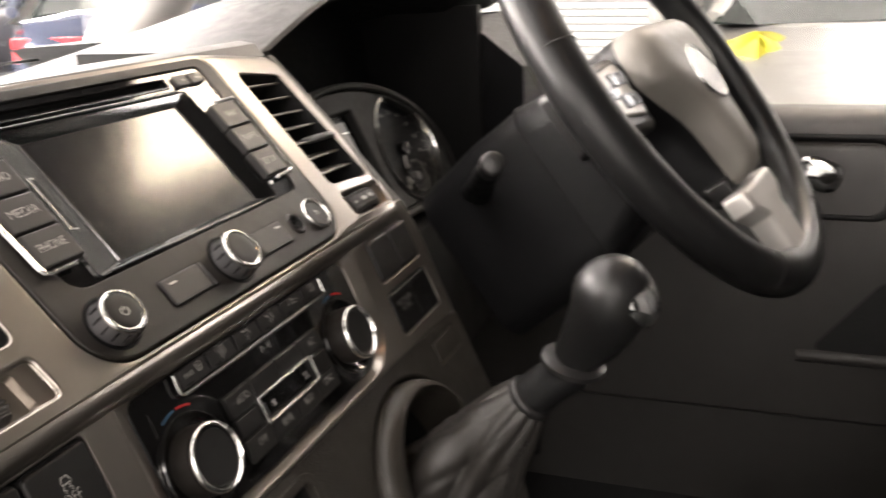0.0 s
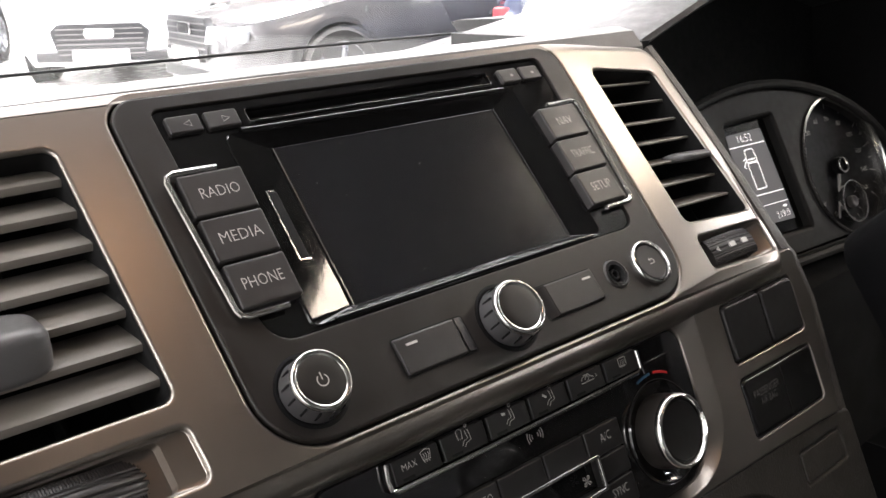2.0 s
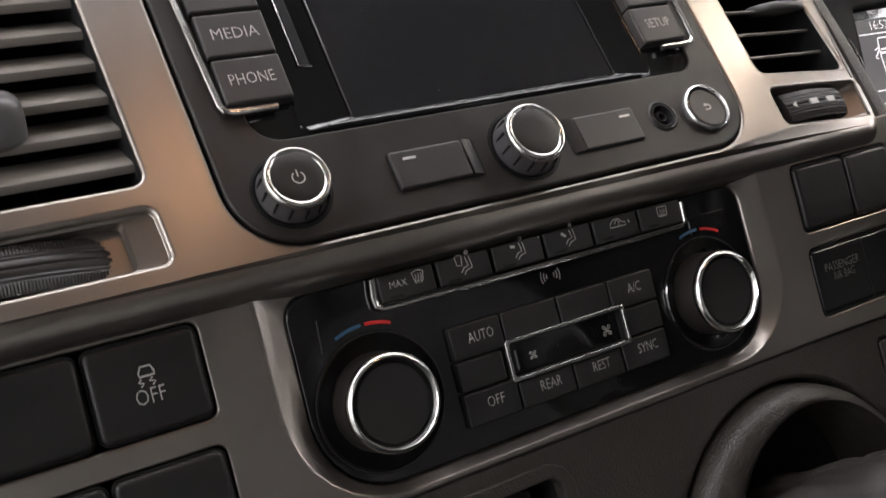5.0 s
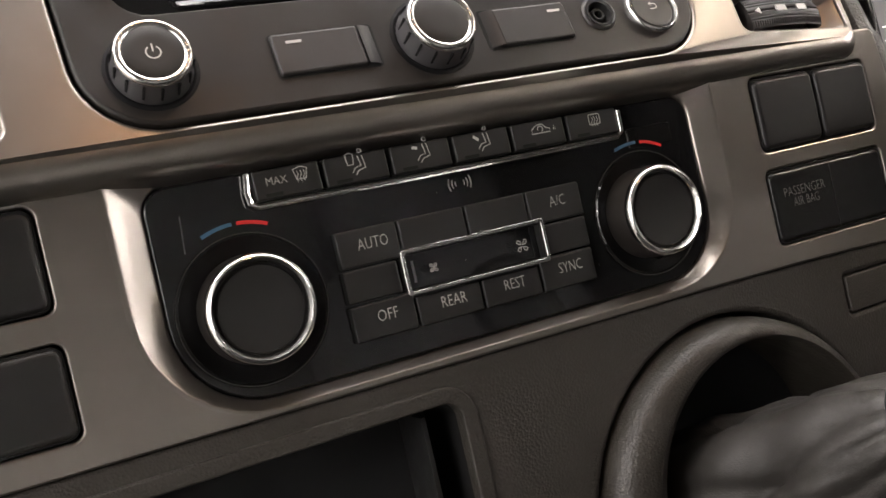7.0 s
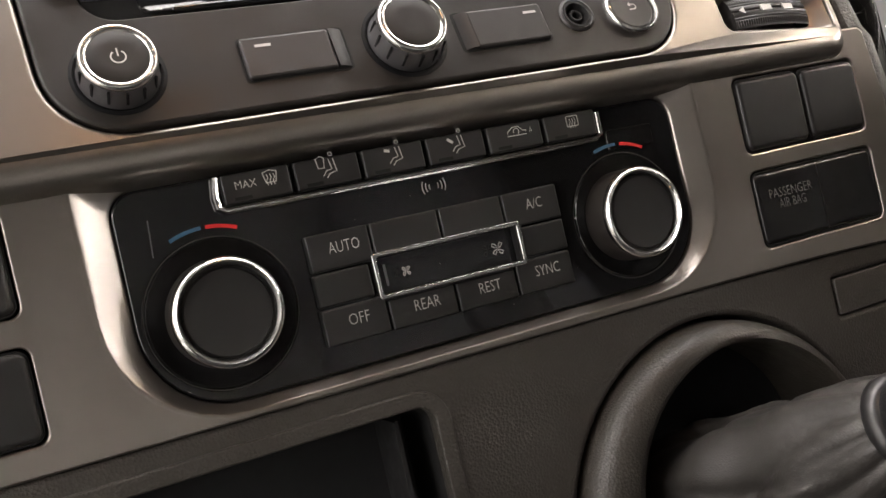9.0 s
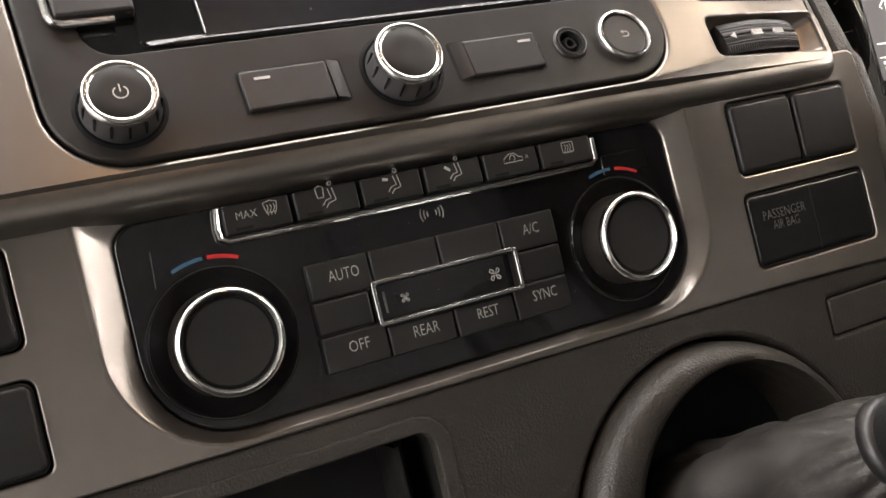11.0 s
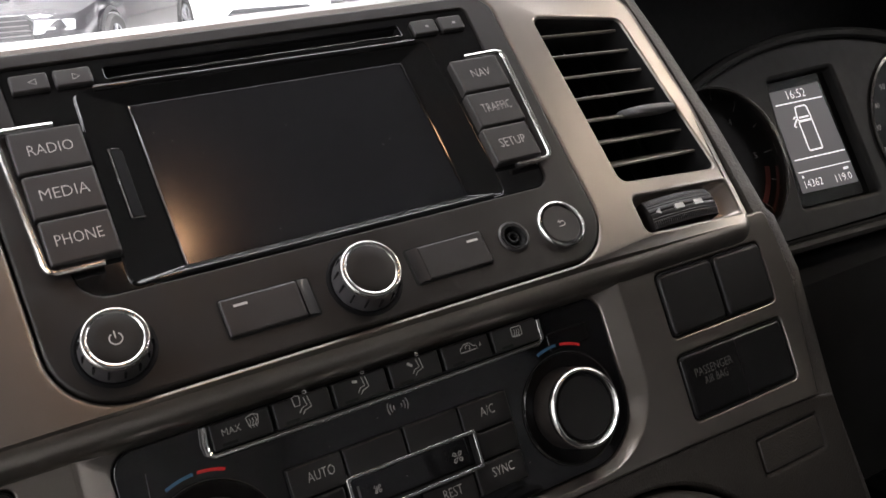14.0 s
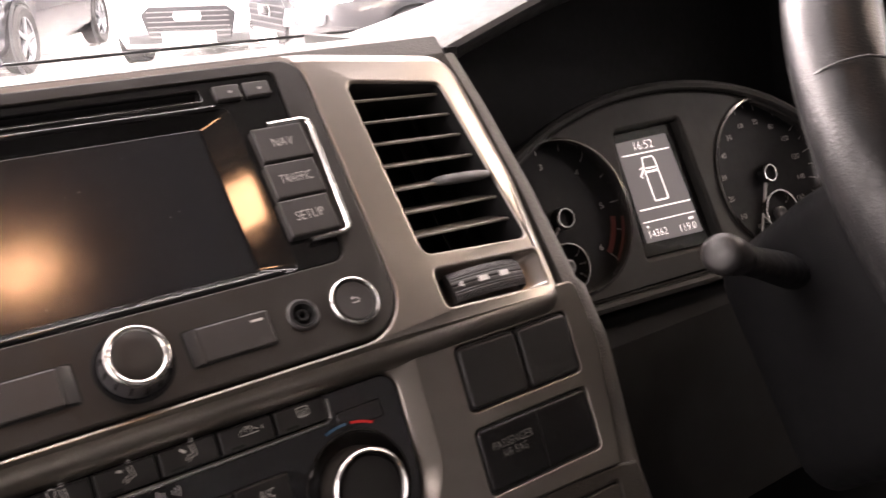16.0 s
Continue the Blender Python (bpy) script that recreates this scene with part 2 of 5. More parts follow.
def filled(fronts, verts):
    """Triangles between an outer loop and its holes, as places in the loops laid end to end."""
    from mathutils.geometry import delaunay_2d_cdt
    pts = [Vector((verts[s + i][0], verts[s + i][2])) for s, n in fronts for i in range(n)]
    edges, o = [], 0
    for s, n in fronts:
        edges += [(o + i, o + (i + 1) % n) for i in range(n)]
        o += n
    out_pts, _, faces, orig, _, _ = delaunay_2d_cdt(pts, edges, [], 0, 1e-7)
    keep = []
    for f in faces:
        cx, cy = sum(out_pts[i].x for i in f) / 3, sum(out_pts[i].y for i in f) / 3
        inside = False
        for a, b in edges:
            p, q = pts[a], pts[b]
            if (p.y > cy) != (q.y > cy) and cx < p.x + (cy - p.y) * (q.x - p.x) / (q.y - p.y):
                inside = not inside
        if inside and all(orig[i] for i in f):
            keep.append([orig[i][0] for i in f])
    return keep


def plate(outer, holes=(), front=0.0, back=0.002, bev=0.0004, seg=3, hole_bev=None):
    """A plate in the x-z plane that faces -y, with rounded front edges and holes through it."""
    loops = [list(outer) if area_of(outer) > 0 else list(outer)[::-1]]
    loops += [list(h) if area_of(h) < 0 else list(h)[::-1] for h in holes]
    verts, faces, fronts = [], [], []
    for li, loop in enumerate(loops):
        b = bev if li == 0 or hole_bev is None else hole_bev
        n, rings = len(loop), []
        for k in range(seg + 1):
            a = k / seg * math.pi / 2
            ring = inset(loop, b * (1 - math.sin(a)))
            rings.append((len(verts), front + b * (1 - math.cos(a))))
            verts += [(x, rings[-1][1], z) for x, z in ring]
        rings.append((len(verts), back))
        verts += [(x, back, z) for x, z in loop]
        for (s0, _), (s1, _) in zip(rings, rings[1:]):
            faces += [(s0 + i, s1 + i, s1 + (i + 1) % n, s0 + (i + 1) % n) for i in range(n)]
        fronts.append((len(verts), n))
        verts += [verts[rings[0][0] + i] for i in range(n)]
    from mathutils.geometry import tessellate_polygon
    index = [s + i for s, n in fronts for i in range(n)]
    tris = tessellate_polygon([[Vector((verts[s + i][0], verts[s + i][2], 0)) for i in range(n)] for s, n in fronts])
    def doubled(p, q, r):
        return abs((q[0] - p[0]) * (r[2] - p[2]) - (r[0] - p[0]) * (q[2] - p[2]))

    want = sum(area_of([(verts[s + i][0], verts[s + i][2]) for i in range(n)]) for s, n in fronts)
    got = sum(doubled(*[verts[index[i]] for i in t]) for t in tris) / 2
    if abs(got - want) > 0.0003 * want:
        other = filled(fronts, verts)
        if abs(sum(doubled(*[verts[index[i]] for i in t]) for t in other) / 2 - want) < abs(got - want):
            tris = other
    for t in tris:
        f = [index[i] for i in t]
        a, b, c = (Vector(verts[i]) for i in f)
        faces.append(f if (b - a).cross(c - a).y < 0 else f[::-1])
    return mesh_of(verts, faces)


def box(x0, y0, z0, x1, y1, z1, bev=0.0):
    bm = bmesh.new()
    bmesh.ops.create_cube(bm, size=1.0)
    for v in bm.verts:
        v.co = Vector(((x0 + x1) / 2 + v.co.x * (x1 - x0), (y0 + y1) / 2 + v.co.y * (y1 - y0), (z0 + z1) / 2 + v.co.z * (z1 - z0)))
    if bev:
        bmesh.ops.bevel(bm, geom=bm.edges[:], offset=bev, segments=3, profile=0.5, affect="EDGES")
    me = bpy.data.meshes.new("mesh")
    bm.to_mesh(me)
    bm.free()
    return me


def lathe(profile, x=0.0, z=0.0, n=48):
    """Turns (radius, y) pairs, from the outside in, round the y axis at (x, z)."""
    verts, faces = [], []
    for r, y in profile:
        verts += [(x + r * math.cos(2 * math.pi * i / n), y, z + r * math.sin(2 * math.pi * i / n)) for i in range(n)]
    for k in range(len(profile) - 1):
        a, b = k * n, (k + 1) * n
        faces += [(a + i, b + i, b + (i + 1) % n, a + (i + 1) % n) for i in range(n)]
    return mesh_of(verts, faces)


def strip(loop_a, ya, loop_b, yb):
    """A sloping band between two loops of the same number of points."""
    n = len(loop_a)
    verts = [(x, ya, z) for x, z in loop_a] + [(x, yb, z) for x, z in loop_b]
    return mesh_of(verts, [(i, i + n, (i + 1) % n + n, (i + 1) % n) for i in range(n)])


def loft(rings, closed=True, caps=True):
    """A skin over rings of 3D points, each of the same count."""
    n = len(rings[0])
    verts = [tuple(p) for r in rings for p in r]
    faces = []
    for k in range(len(rings) - 1):
        for i in range(n if closed else n - 1):
            j = (i + 1) % n
            faces.append((k * n + i, k * n + j, (k + 1) * n + j, (k + 1) * n + i))
    if caps and closed:
        faces += [tuple(range(n))[::-1], tuple(range((len(rings) - 1) * n, len(rings) * n))]
    return mesh_of(verts, faces)


def tube(points, r, n=10, closed=False, flat=1.0):
    """A round bar along points; flat squeezes it across."""
    pts = [Vector(p) for p in points]
    k, rings, side = len(pts), [], None
    for i, p in enumerate(pts):
        a = pts[i - 1] if (i or closed) else p
        b = pts[(i + 1) % k] if (i < k - 1 or closed) else p
        t = (b - a).normalized()
        if side is None:
            side = t.orthogonal().normalized()
        side = (side - t * side.dot(t)).normalized()
        up = t.cross(side)
        rad = r[i] if isinstance(r, (list, tuple)) else r
        rings.append([p + rad * (math.cos(2 * math.pi * j / n) * side + flat * math.sin(2 * math.pi * j / n) * up) for j in range(n)])
    if closed:
        rings.append(rings[0])
    return loft(rings, True, not closed)


def text(body, x, z, y, width, height, tilt=0.0, thick=0.00015):
    """Raised lettering that faces -y, centred at (x, z), of that width and height."""
    cu = bpy.data.curves.new("lettering", "FONT")
    cu.body, cu.extrude, cu.resolution_u, cu.offset = body, 0.0, 2, -0.014
    ob = bpy.data.objects.new("lettering", cu)
    scene.collection.objects.link(ob)
    bpy.context.view_layer.update()
    me = bpy.data.meshes.new_from_object(ob.evaluated_get(bpy.context.evaluated_depsgraph_get()))
    bpy.data.objects.remove(ob)
    bpy.data.curves.remove(cu)
    xs = [v.co.x for v in me.vertices]
    zs = [v.co.y for v in me.vertices]
    cx, cy, sx, sy = (min(xs) + max(xs)) / 2, (min(zs) + max(zs)) / 2, width / (max(xs) - min(xs)), height / (max(zs) - min(zs))
    for v in me.vertices:
        a, b = (v.co.x - cx) * sx, (v.co.y - cy) * sy
        c, s = math.cos(tilt), math.sin(tilt)
        v.co = Vector((x + a * c - b * s, y - thick, z + a * s + b * c))
    return me


def ribbon(points, w, y, closed=False):
    """A flat printed line of width w along (x, z) points."""
    pts = [Vector(p) for p in points]
    verts, faces, n = [], [], len(pts)
    for i, p in enumerate(pts):
        a = pts[i - 1] if (i or closed) else p
        b = pts[(i + 1) % n] if (i < n - 1 or closed) else p
        t = (b - a)
        t = t.normalized() if t.length else Vector((1, 0))
        nn = Vector((-t.y, t.x)) * w / 2
        verts += [(p.x + nn.x, y, p.y + nn.y), (p.x - nn.x, y, p.y - nn.y)]
    for i in range(n if closed else n - 1):
        j = (i + 1) % n
        faces.append((2 * i, 2 * i + 1, 2 * j + 1, 2 * j))
    return mesh_of(verts, faces)


def arc(x, z, r, a0, a1, n=24):
    return [(x + r * math.cos(radians(a0 + (a1 - a0) * i / n)), z + r * math.sin(radians(a0 + (a1 - a0) * i / n))) for i in range(n + 1)]


def cushion(cx, cy, cz, lx, ly, lz, e=4.0, n=28):
    """A soft rounded block of half sizes lx, ly, lz."""
    rings = []
    for i in range(15):
        b = -math.pi / 2 + math.pi * i / 14
        cb, sb_ = abs(math.cos(b)) ** (2 / e), math.copysign(abs(math.sin(b)) ** (2 / e), math.sin(b))
        rings.append([(cx + lx * cb * math.copysign(abs(math.cos(a)) ** (2 / e), math.cos(a)), cy + ly * cb * math.copysign(abs(math.sin(a)) ** (2 / e), math.sin(a)), cz + lz * sb_) for a in [2 * math.pi * j / n for j in range(n)]])
    return loft(rings)


def disc(x, z, r, y, n=16):
    return mesh_of([(px, y, pz) for px, pz in circle(x, z, r, n)], [tuple(range(n))])

# ---- setting: showroom hall ----
hall_floor = solo("floor", box(-11, -8, -0.1, 14, 17, 0.0), FLOORM, Matrix(), "pale glossy showroom floor tiles", "floor", kind="structure", smooth=0)
for nm, b in (("wall_north", (-11, 17, 0, 14, 17.2, 4)), ("wall_south", (-11, -8.2, 0, 14, -8, 4)), ("wall_west", (-11.2, -8, 0, -11, 17, 4)), ("wall_east", (14, -8, 0, 14.2, 17, 4))):
    solo(nm, box(*b), WALLG if nm in ("wall_south", "wall_east") else WALLM, Matrix(), "plain mid grey painted wall" if nm in ("wall_south", "wall_east") else "plain white painted showroom wall", "wall", kind="structure", smooth=0)
solo("ceiling", box(-11, -8, 4.0, 14, 17, 4.2), WALLM, Matrix(), "white showroom ceiling", "ceiling", kind="structure", smooth=0)
# fixtures hang at the added side lamps too
for lx, ly, watts in HALL_LIGHTS + [(3.4, -0.70, 0)]:
    fx = thing("ceiling_light", Matrix(), (lx, ly, HALL_Z), "white rectangular showroom ceiling light", "ceiling light", "hall lights")
    part("frame", box(lx - 1.2, ly - (0.5 if watts else 0.34), HALL_Z - 0.06, lx + 1.2, ly + (0.5 if watts else 0.34), HALL_Z + 0.4, 0.02), WALLM, fx)
    part("diffuser", box(lx - 1.12, ly - (0.46 if watts else 0.30), HALL_Z - 0.07, lx + 1.12, ly + (0.46 if watts else 0.30), HALL_Z - 0.061), PANELGLOW if watts else WARMPANEL, fx)
# ribbed roller shutter beyond the driver's side
sh = thing("roller_shutter", Matrix(), (9.0, 1.6, 0), "ribbed light steel roller shutter", "shutter")
for i in range(40):
    part("slat", box(9.0, 0.9, 0.05 + i * 0.075, 9.03, 3.3, 0.05 + i * 0.075 + 0.07, 0.012), STEEL, sh)
for yy in (0.85, 3.3):
    part("guide_rail", box(8.96, yy, 0, 9.08, yy + 0.09, 3.2, 0.01), GRILLE, sh)

# ---- van cabin shell (frame BASE) ----
shell = thing("van_cabin", BASE, (0, -0.4, -0.62), "dark-trimmed van cabin with cloth headliner", "van body", kind="structure")
part("floor_pan", box(-0.86, -1.35, -0.70, 0.86, 0.75, -0.60), CARPET, shell, "black carpeted cabin floor")
part("headliner", box(-0.84, -1.35, 0.78, 0.84, 0.06, 0.84, 0.02), HEADLINER, shell, "grey cloth headliner")
part("windscreen_header", box(-0.80, 0.02, 0.735, 0.80, 0.085, 0.80, 0.012), HEADLINER, shell)
part("bulkhead", box(-0.86, -1.40, -0.62, 0.86, -1.35, 0.84), BULKHEAD, shell, "grey painted rear bulkhead")
part("firewall", box(-0.86, 0.55, -0.66, 0.86, 0.80, -0.08, 0.02), BULK, shell)
for sx in (-1, 1):
    part("windscreen_pillar", tube([(sx * 0.84, 0.74, 0.02), (sx * 0.82, 0.42, 0.38), (sx * 0.80, 0.0, 0.80)], 0.060, 14), PILLARM, shell, "pale moulded pillar trim")
    # driver's pillar, out of view, stands forward to cut light on the lower console
    part("door_pillar", box(sx * 0.84 - 0.05, -1.05 if sx < 0 else -0.84, -0.62, sx * 0.84 + 0.05, -0.90 if sx < 0 else -0.68, 0.82, 0.02), BULK, shell)
    part("roof_rail", box(sx * 0.84 - 0.04, -1.35, 0.75, sx * 0.84 + 0.04, 0.05, 0.84, 0.015), HEADLINER, shell)
part("passenger_side_wall", join(box(-0.88, -1.35, -0.70, -0.82, 0.75, -0.52, 0.01), box(-0.88, 0.24, -0.52, -0.82, 0.75, 0.08, 0.01), box(-0.88, -1.35, -0.52, -0.82, -0.88, 0.80, 0.01)), BULK, shell, "dark body side round the open passenger doorway")
# unseen wall, added so the right of the console reflects something dark
part("driver_side_blocker", box(0.82, -1.35, -0.62, 0.88, -0.80, 0.76, 0.01), BULK, shell, "unseen dark wall added to block light on the driver's side")
ws = loft([[(-0.80, 0.82, -0.02), (-0.4, 0.86, -0.02), (0, 0.875, -0.02), (0.4, 0.86, -0.02), (0.80, 0.82, -0.02)],
           [(-0.80, 0.40, 0.40), (-0.4, 0.44, 0.40), (0, 0.455, 0.40), (0.4, 0.44, 0.40), (0.80, 0.40, 0.40)],
           [(-0.78, 0.02, 0.74), (-0.4, 0.06, 0.74), (0, 0.075, 0.74), (0.4, 0.06, 0.74), (0.78, 0.02, 0.74)]], closed=False, caps=False)
bm = bmesh.new()
bm.from_mesh(ws)
bmesh.ops.solidify(bm, geom=bm.faces[:], thickness=0.005)
pane = solo("window_1", bm, GLASS, BASE, "clear laminated van windscreen", "windscreen", kind="structure")
pane.visible_shadow = False

part("windscreen_seal", tube([(-0.76, 0.728, 0.034), (-0.4, 0.752, 0.035), (0, 0.765, 0.036), (0.4, 0.752, 0.035), (0.76, 0.728, 0.034)], 0.002, 8), GRILLE, shell, "black windscreen seal")

# courtesy light
cl = thing("courtesy_light", BASE, (0.082, -0.281, 0.78), "small warm roof courtesy light in the headliner", "interior light")
part("housing", moved(plate(rr(-0.07, -0.045, 0.07, 0.045, 0.012), [rr(-0.034, -0.024, 0.034, 0.024, 0.006)], 0.0, 0.015, 0.003), pose(0.082, -0.281, 0.766, 90)), HEADLINER, cl)
part("lens", moved(plate(rr(-0.034, -0.024, 0.034, 0.024, 0.006), (), 0.008, 0.012, 0.002), pose(0.082, -0.281, 0.766, 90)), DOMEGLOW, cl, "glowing warm lens")

# ---- dashboard (frame BASE / PANEL / LOW) ----
TO_PANEL = BASE.inverted() @ PANEL
TO_LOW = BASE.inverted() @ LOW
dash = thing("dashboard", BASE, (0, 0.3, -0.2), "dark grained van dashboard with satin silver console trim", "dashboard")

# silver upper console trim with openings for radio, vents and thumbwheels
R_OUT = quad_round([(-0.1056, -0.0200), (0.1040, -0.0200), (0.1090, 0.1142), (-0.1100, 0.1142)], (0.022, 0.022, 0.011, 0.011), 8)
VR = quad_round([(0.1248, 0.0088), (0.1822, 0.0062), (0.1772, 0.0932), (0.1268, 0.0978)], 0.004)
VL = quad_round([(-0.2250, 0.0095), (-0.1258, 0.0095), (-0.1300, 0.0990), (-0.2270, 0.0990)], 0.004)
WR = quad_round([(0.1236, -0.0162), (0.1818, -0.0178), (0.1845, -0.0008), (0.1252, 0.0008)], 0.003)
WL = quad_round([(-0.2300, -0.0160), (-0.1252, -0.0160), (-0.1262, 0.0012), (-0.2300, 0.0012)], 0.003)
TRIM = quad_round([(-0.262, -0.0298), (0.187, -0.0302), (0.1960, 0.0400), (0.1945, 0.1120), (0.1050, 0.1190), (-0.262, 0.1205)], (0.014, 0.014, 0.03, 0.016, 0.3, 0.014), 8)
part("console_trim_upper", moved(bent(plate(TRIM, [R_OUT, VR, VL, WR, WL], -0.0015, 0.030, 0.0074, 9, hole_bev=0.0016)), TO_PANEL), SILVER, dash, "satin silver console surround")

# silver lower trim
HV = quad_round([(-0.0968, -0.0972), (0.0962, -0.0972), (0.0962, -0.0322), (-0.0962, -0.0322)], (0.026, 0.024, 0.008, 0.008), 8)
HV_OUT = quad_round([(-0.1056, -0.0996), (0.1046, -0.0996), (0.1046, -0.0265), (-0.1056, -0.0265)], (0.034, 0.032, 0.004, 0.004), 8)
SW = [rr(0.1232, -0.0602, 0.1848, -0.0320, 0.003), rr(0.1220, -0.0953, 0.1842, -0.0668, 0.003),
      rr(-0.1885, -0.0600, -0.1226, -0.0320, 0.003), rr(-0.1885, -0.0932, -0.1228, -0.0676, 0.003)]


def seam_z(x):
    """Lower edge of the silver trim, drooping towards the driver's end."""
    return -0.1020 - 0.0056 * x - 0.10 * max(0.0, x - 0.06) ** 2 - 0.13 * max(0.0, x - 0.12) ** 2


SEAM = [-0.262 + 0.454 * i / 36 for i in range(37)]
LTRIM = [(x, seam_z(x)) for x in SEAM] + quad_round([(0.192, -0.1040), (0.1985, -0.0500), (0.1940, -0.0200), (-0.262, -0.0200)], 0.004, 4)[5:]
part("console_trim_lower", moved(plate(LTRIM, [HV_OUT, *SW], 0.0, 0.025, 0.0009, 4, hole_bev=0.0008), TO_LOW), SILVER, dash, "satin silver lower console trim")
def between(la, lb, f):
    return [(a[0] + (b[0] - a[0]) * f, a[1] + (b[1] - a[1]) * f) for a, b in zip(la, lb)]


steps = [(k / 12, -0.0003 + 0.0050 * (k / 12) ** 1.15) for k in range(13)]
rim = join(strip(inset(HV_OUT, -0.0010), -0.0001, HV_OUT, steps[0][1]), *[strip(between(HV_OUT, HV, fa), ya, between(HV_OUT, HV, fb), yb) for (fa, ya), (fb, yb) in zip(steps, steps[1:])], strip(HV, steps[-1][1], HV, 0.012))
bm = bmesh.new()
bm.from_mesh(rim)
bmesh.ops.remove_doubles(bm, verts=bm.verts[:], dist=1e-5)
rim_mesh = bpy.data.meshes.new("rim")
bm.to_mesh(rim_mesh)
bm.free()
part("climate_panel_rim", moved(rim_mesh, TO_LOW), SILVER, dash, smooth=70)

# dark body behind and around
part("core", moved(box(-0.255, 0.032, -0.03, 0.185, 0.10, 0.12, 0.01), TO_PANEL), DARK, dash)
part("lower_core", moved(box(-0.255, 0.026, -0.30, 0.19, 0.11, -0.02, 0.01), TO_LOW), DARK, dash)
POCKET = rr(-0.1400, -0.200, -0.0180, -0.1128, (0.008, 0.008, 0.006, 0.006))
GEARHOLE = circle(0.0855, -0.1775, 0.0650, 48)
LDASH = quad_round([(-0.262, -0.34), (0.150, -0.34), (0.205, -0.20), (0.203, -0.1052)], (0.003, 0.003, 0.02, 0.003), 3) + [(x, seam_z(x) - 0.0001) for x in SEAM[::-1]]
COVER = rr(0.1515, -0.1278, 0.1885, -0.1130, 0.0015)
part("lower_panel", moved(plate(LDASH, [POCKET, GEARHOLE, COVER], 0.0015, 0.025, 0.0014, 3, hole_bev=0.002), TO_LOW), DASH, dash, "dark grained lower console")
part("small_cover", moved(plate(inset(COVER, 0.0004), (), 0.0014, 0.02, 0.0006), TO_LOW), DASH, dash)
part("pocket_frame", moved(plate(inset(POCKET, -0.0050), [inset(POCKET, 0.0002)], 0.0006, 0.012, 0.0006, 3), TO_LOW), DASH, dash, "raised rim round the pocket")
pk = inset(POCKET, -0.0002)
part("storage_pocket", moved(join(strip(pk, 0.003, inset(pk, 0.006), 0.05), mesh_of([(x, 0.05, z) for x, z in inset(pk, 0.006)], [tuple(range(len(pk)))]), box(-0.030, 0.006, -0.196, -0.0285, 0.05, -0.116)), TO_LOW), DARK, dash, "dark open storage pocket")
ringp = [(0.0640, 0.010, 0.0), (0.0640, 0.001, 0.0), (0.0632, -0.0035, 0.0), (0.0605, -0.0070, 0.1), (0.0565, -0.0088, 0.4), (0.0525, -0.0092, 0.7), (0.0498, -0.0082, 1.0), (0.0490, -0.0050, 1.0), (0.0485, 0.030, 1.0)]
part("gaiter_ring", moved(loft([[(0.0855 + 0.005 * k + 0.985 * r * math.cos(2 * math.pi * i / 64), y, -0.1775 + 0.006 * k + 0.985 * r * math.sin(2 * math.pi * i / 64)) for i in range(64)] for r, y, k in ringp], True, False), TO_LOW), RINGM, dash, "raised rounded gear gaiter surround", smooth=70)

# top pad running to the windscreen, with a rolled rear edge
def pad_rings(xs, rear_y, rear_z):
    rings = []
    for x in xs:
        ry, rz = rear_y(x), rear_z(x)
        prof = [(ry - 0.006, rz - 0.030), (ry - 0.004, rz - 0.010), (ry + 0.003, rz - 0.002), (ry + 0.014, rz), (ry + 0.10, rz - 0.012), (ry + 0.35, rz - 0.055), (0.79, rz - 0.11), (0.80, rz - 0.20), (ry + 0.15, rz - 0.20)]
        rings.append([(x, y, z) for y, z in prof])
    return rings


P_TOP = TO_PANEL @ Vector((0, 0.004, 0.1215))
xs = [-0.84, -0.6, -0.4, -0.262, -0.1, 0.05, 0.15, 0.195]
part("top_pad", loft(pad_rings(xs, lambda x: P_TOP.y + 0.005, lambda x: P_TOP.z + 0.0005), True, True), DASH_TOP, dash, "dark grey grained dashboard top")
part("passenger_side", loft([[(x, P_TOP.y + 0.0, P_TOP.z), (x, P_TOP.y - 0.03, P_TOP.z - 0.04), (x, -0.02, -0.05), (x, -0.03, -0.14), (x, 0.0, -0.30), (x, 0.10, -0.36), (x, 0.3, -0.36), (x, 0.3, 0.0)] for x in (-0.84, -0.5, -0.264)], True, True), DASH, dash, "dark passenger side dashboard")

# instrument hood
def hood_z(x):
    s = min(1.0, max(0.0, (x - 0.195) / 0.47))
    return 0.078 + 0.052 * math.sin(math.pi * min(0.5, s)) - 0.030 * max(0.0, (s - 0.62) / 0.38) ** 2


rings = []
for i in range(33):
    x = 0.195 + 0.635 * i / 32
    z = hood_z(x)
    rings.append([(x, 0.094, z - 0.006), (x, 0.090, z - 0.003), (x, 0.092, z), (x, 0.12, z + 0.002), (x, 0.22, z - 0.012), (x, 0.50, 0.03 + 0.2 * (z - 0.078)), (x, 0.78, -0.03), (x, 0.78, -0.07), (x, 0.30, z - 0.05), (x, 0.19, z - 0.022), (x, 0.12, z - 0.020)])
part("instrument_hood", loft(rings, True, True), KNEE, dash, "dark curved instrument hood")
# blacker than the hood's plastic: its shade is put into the colour
part("right_end", loft([[(x, 0.10, 0.075), (x, 0.03, 0.02), (x, 0.03, -0.14), (x, 0.10, -0.30), (x, 0.4, -0.30), (x, 0.78, 0.05)] for x in (0.664, 0.75, 0.84)], True, True), GAUGE, dash)
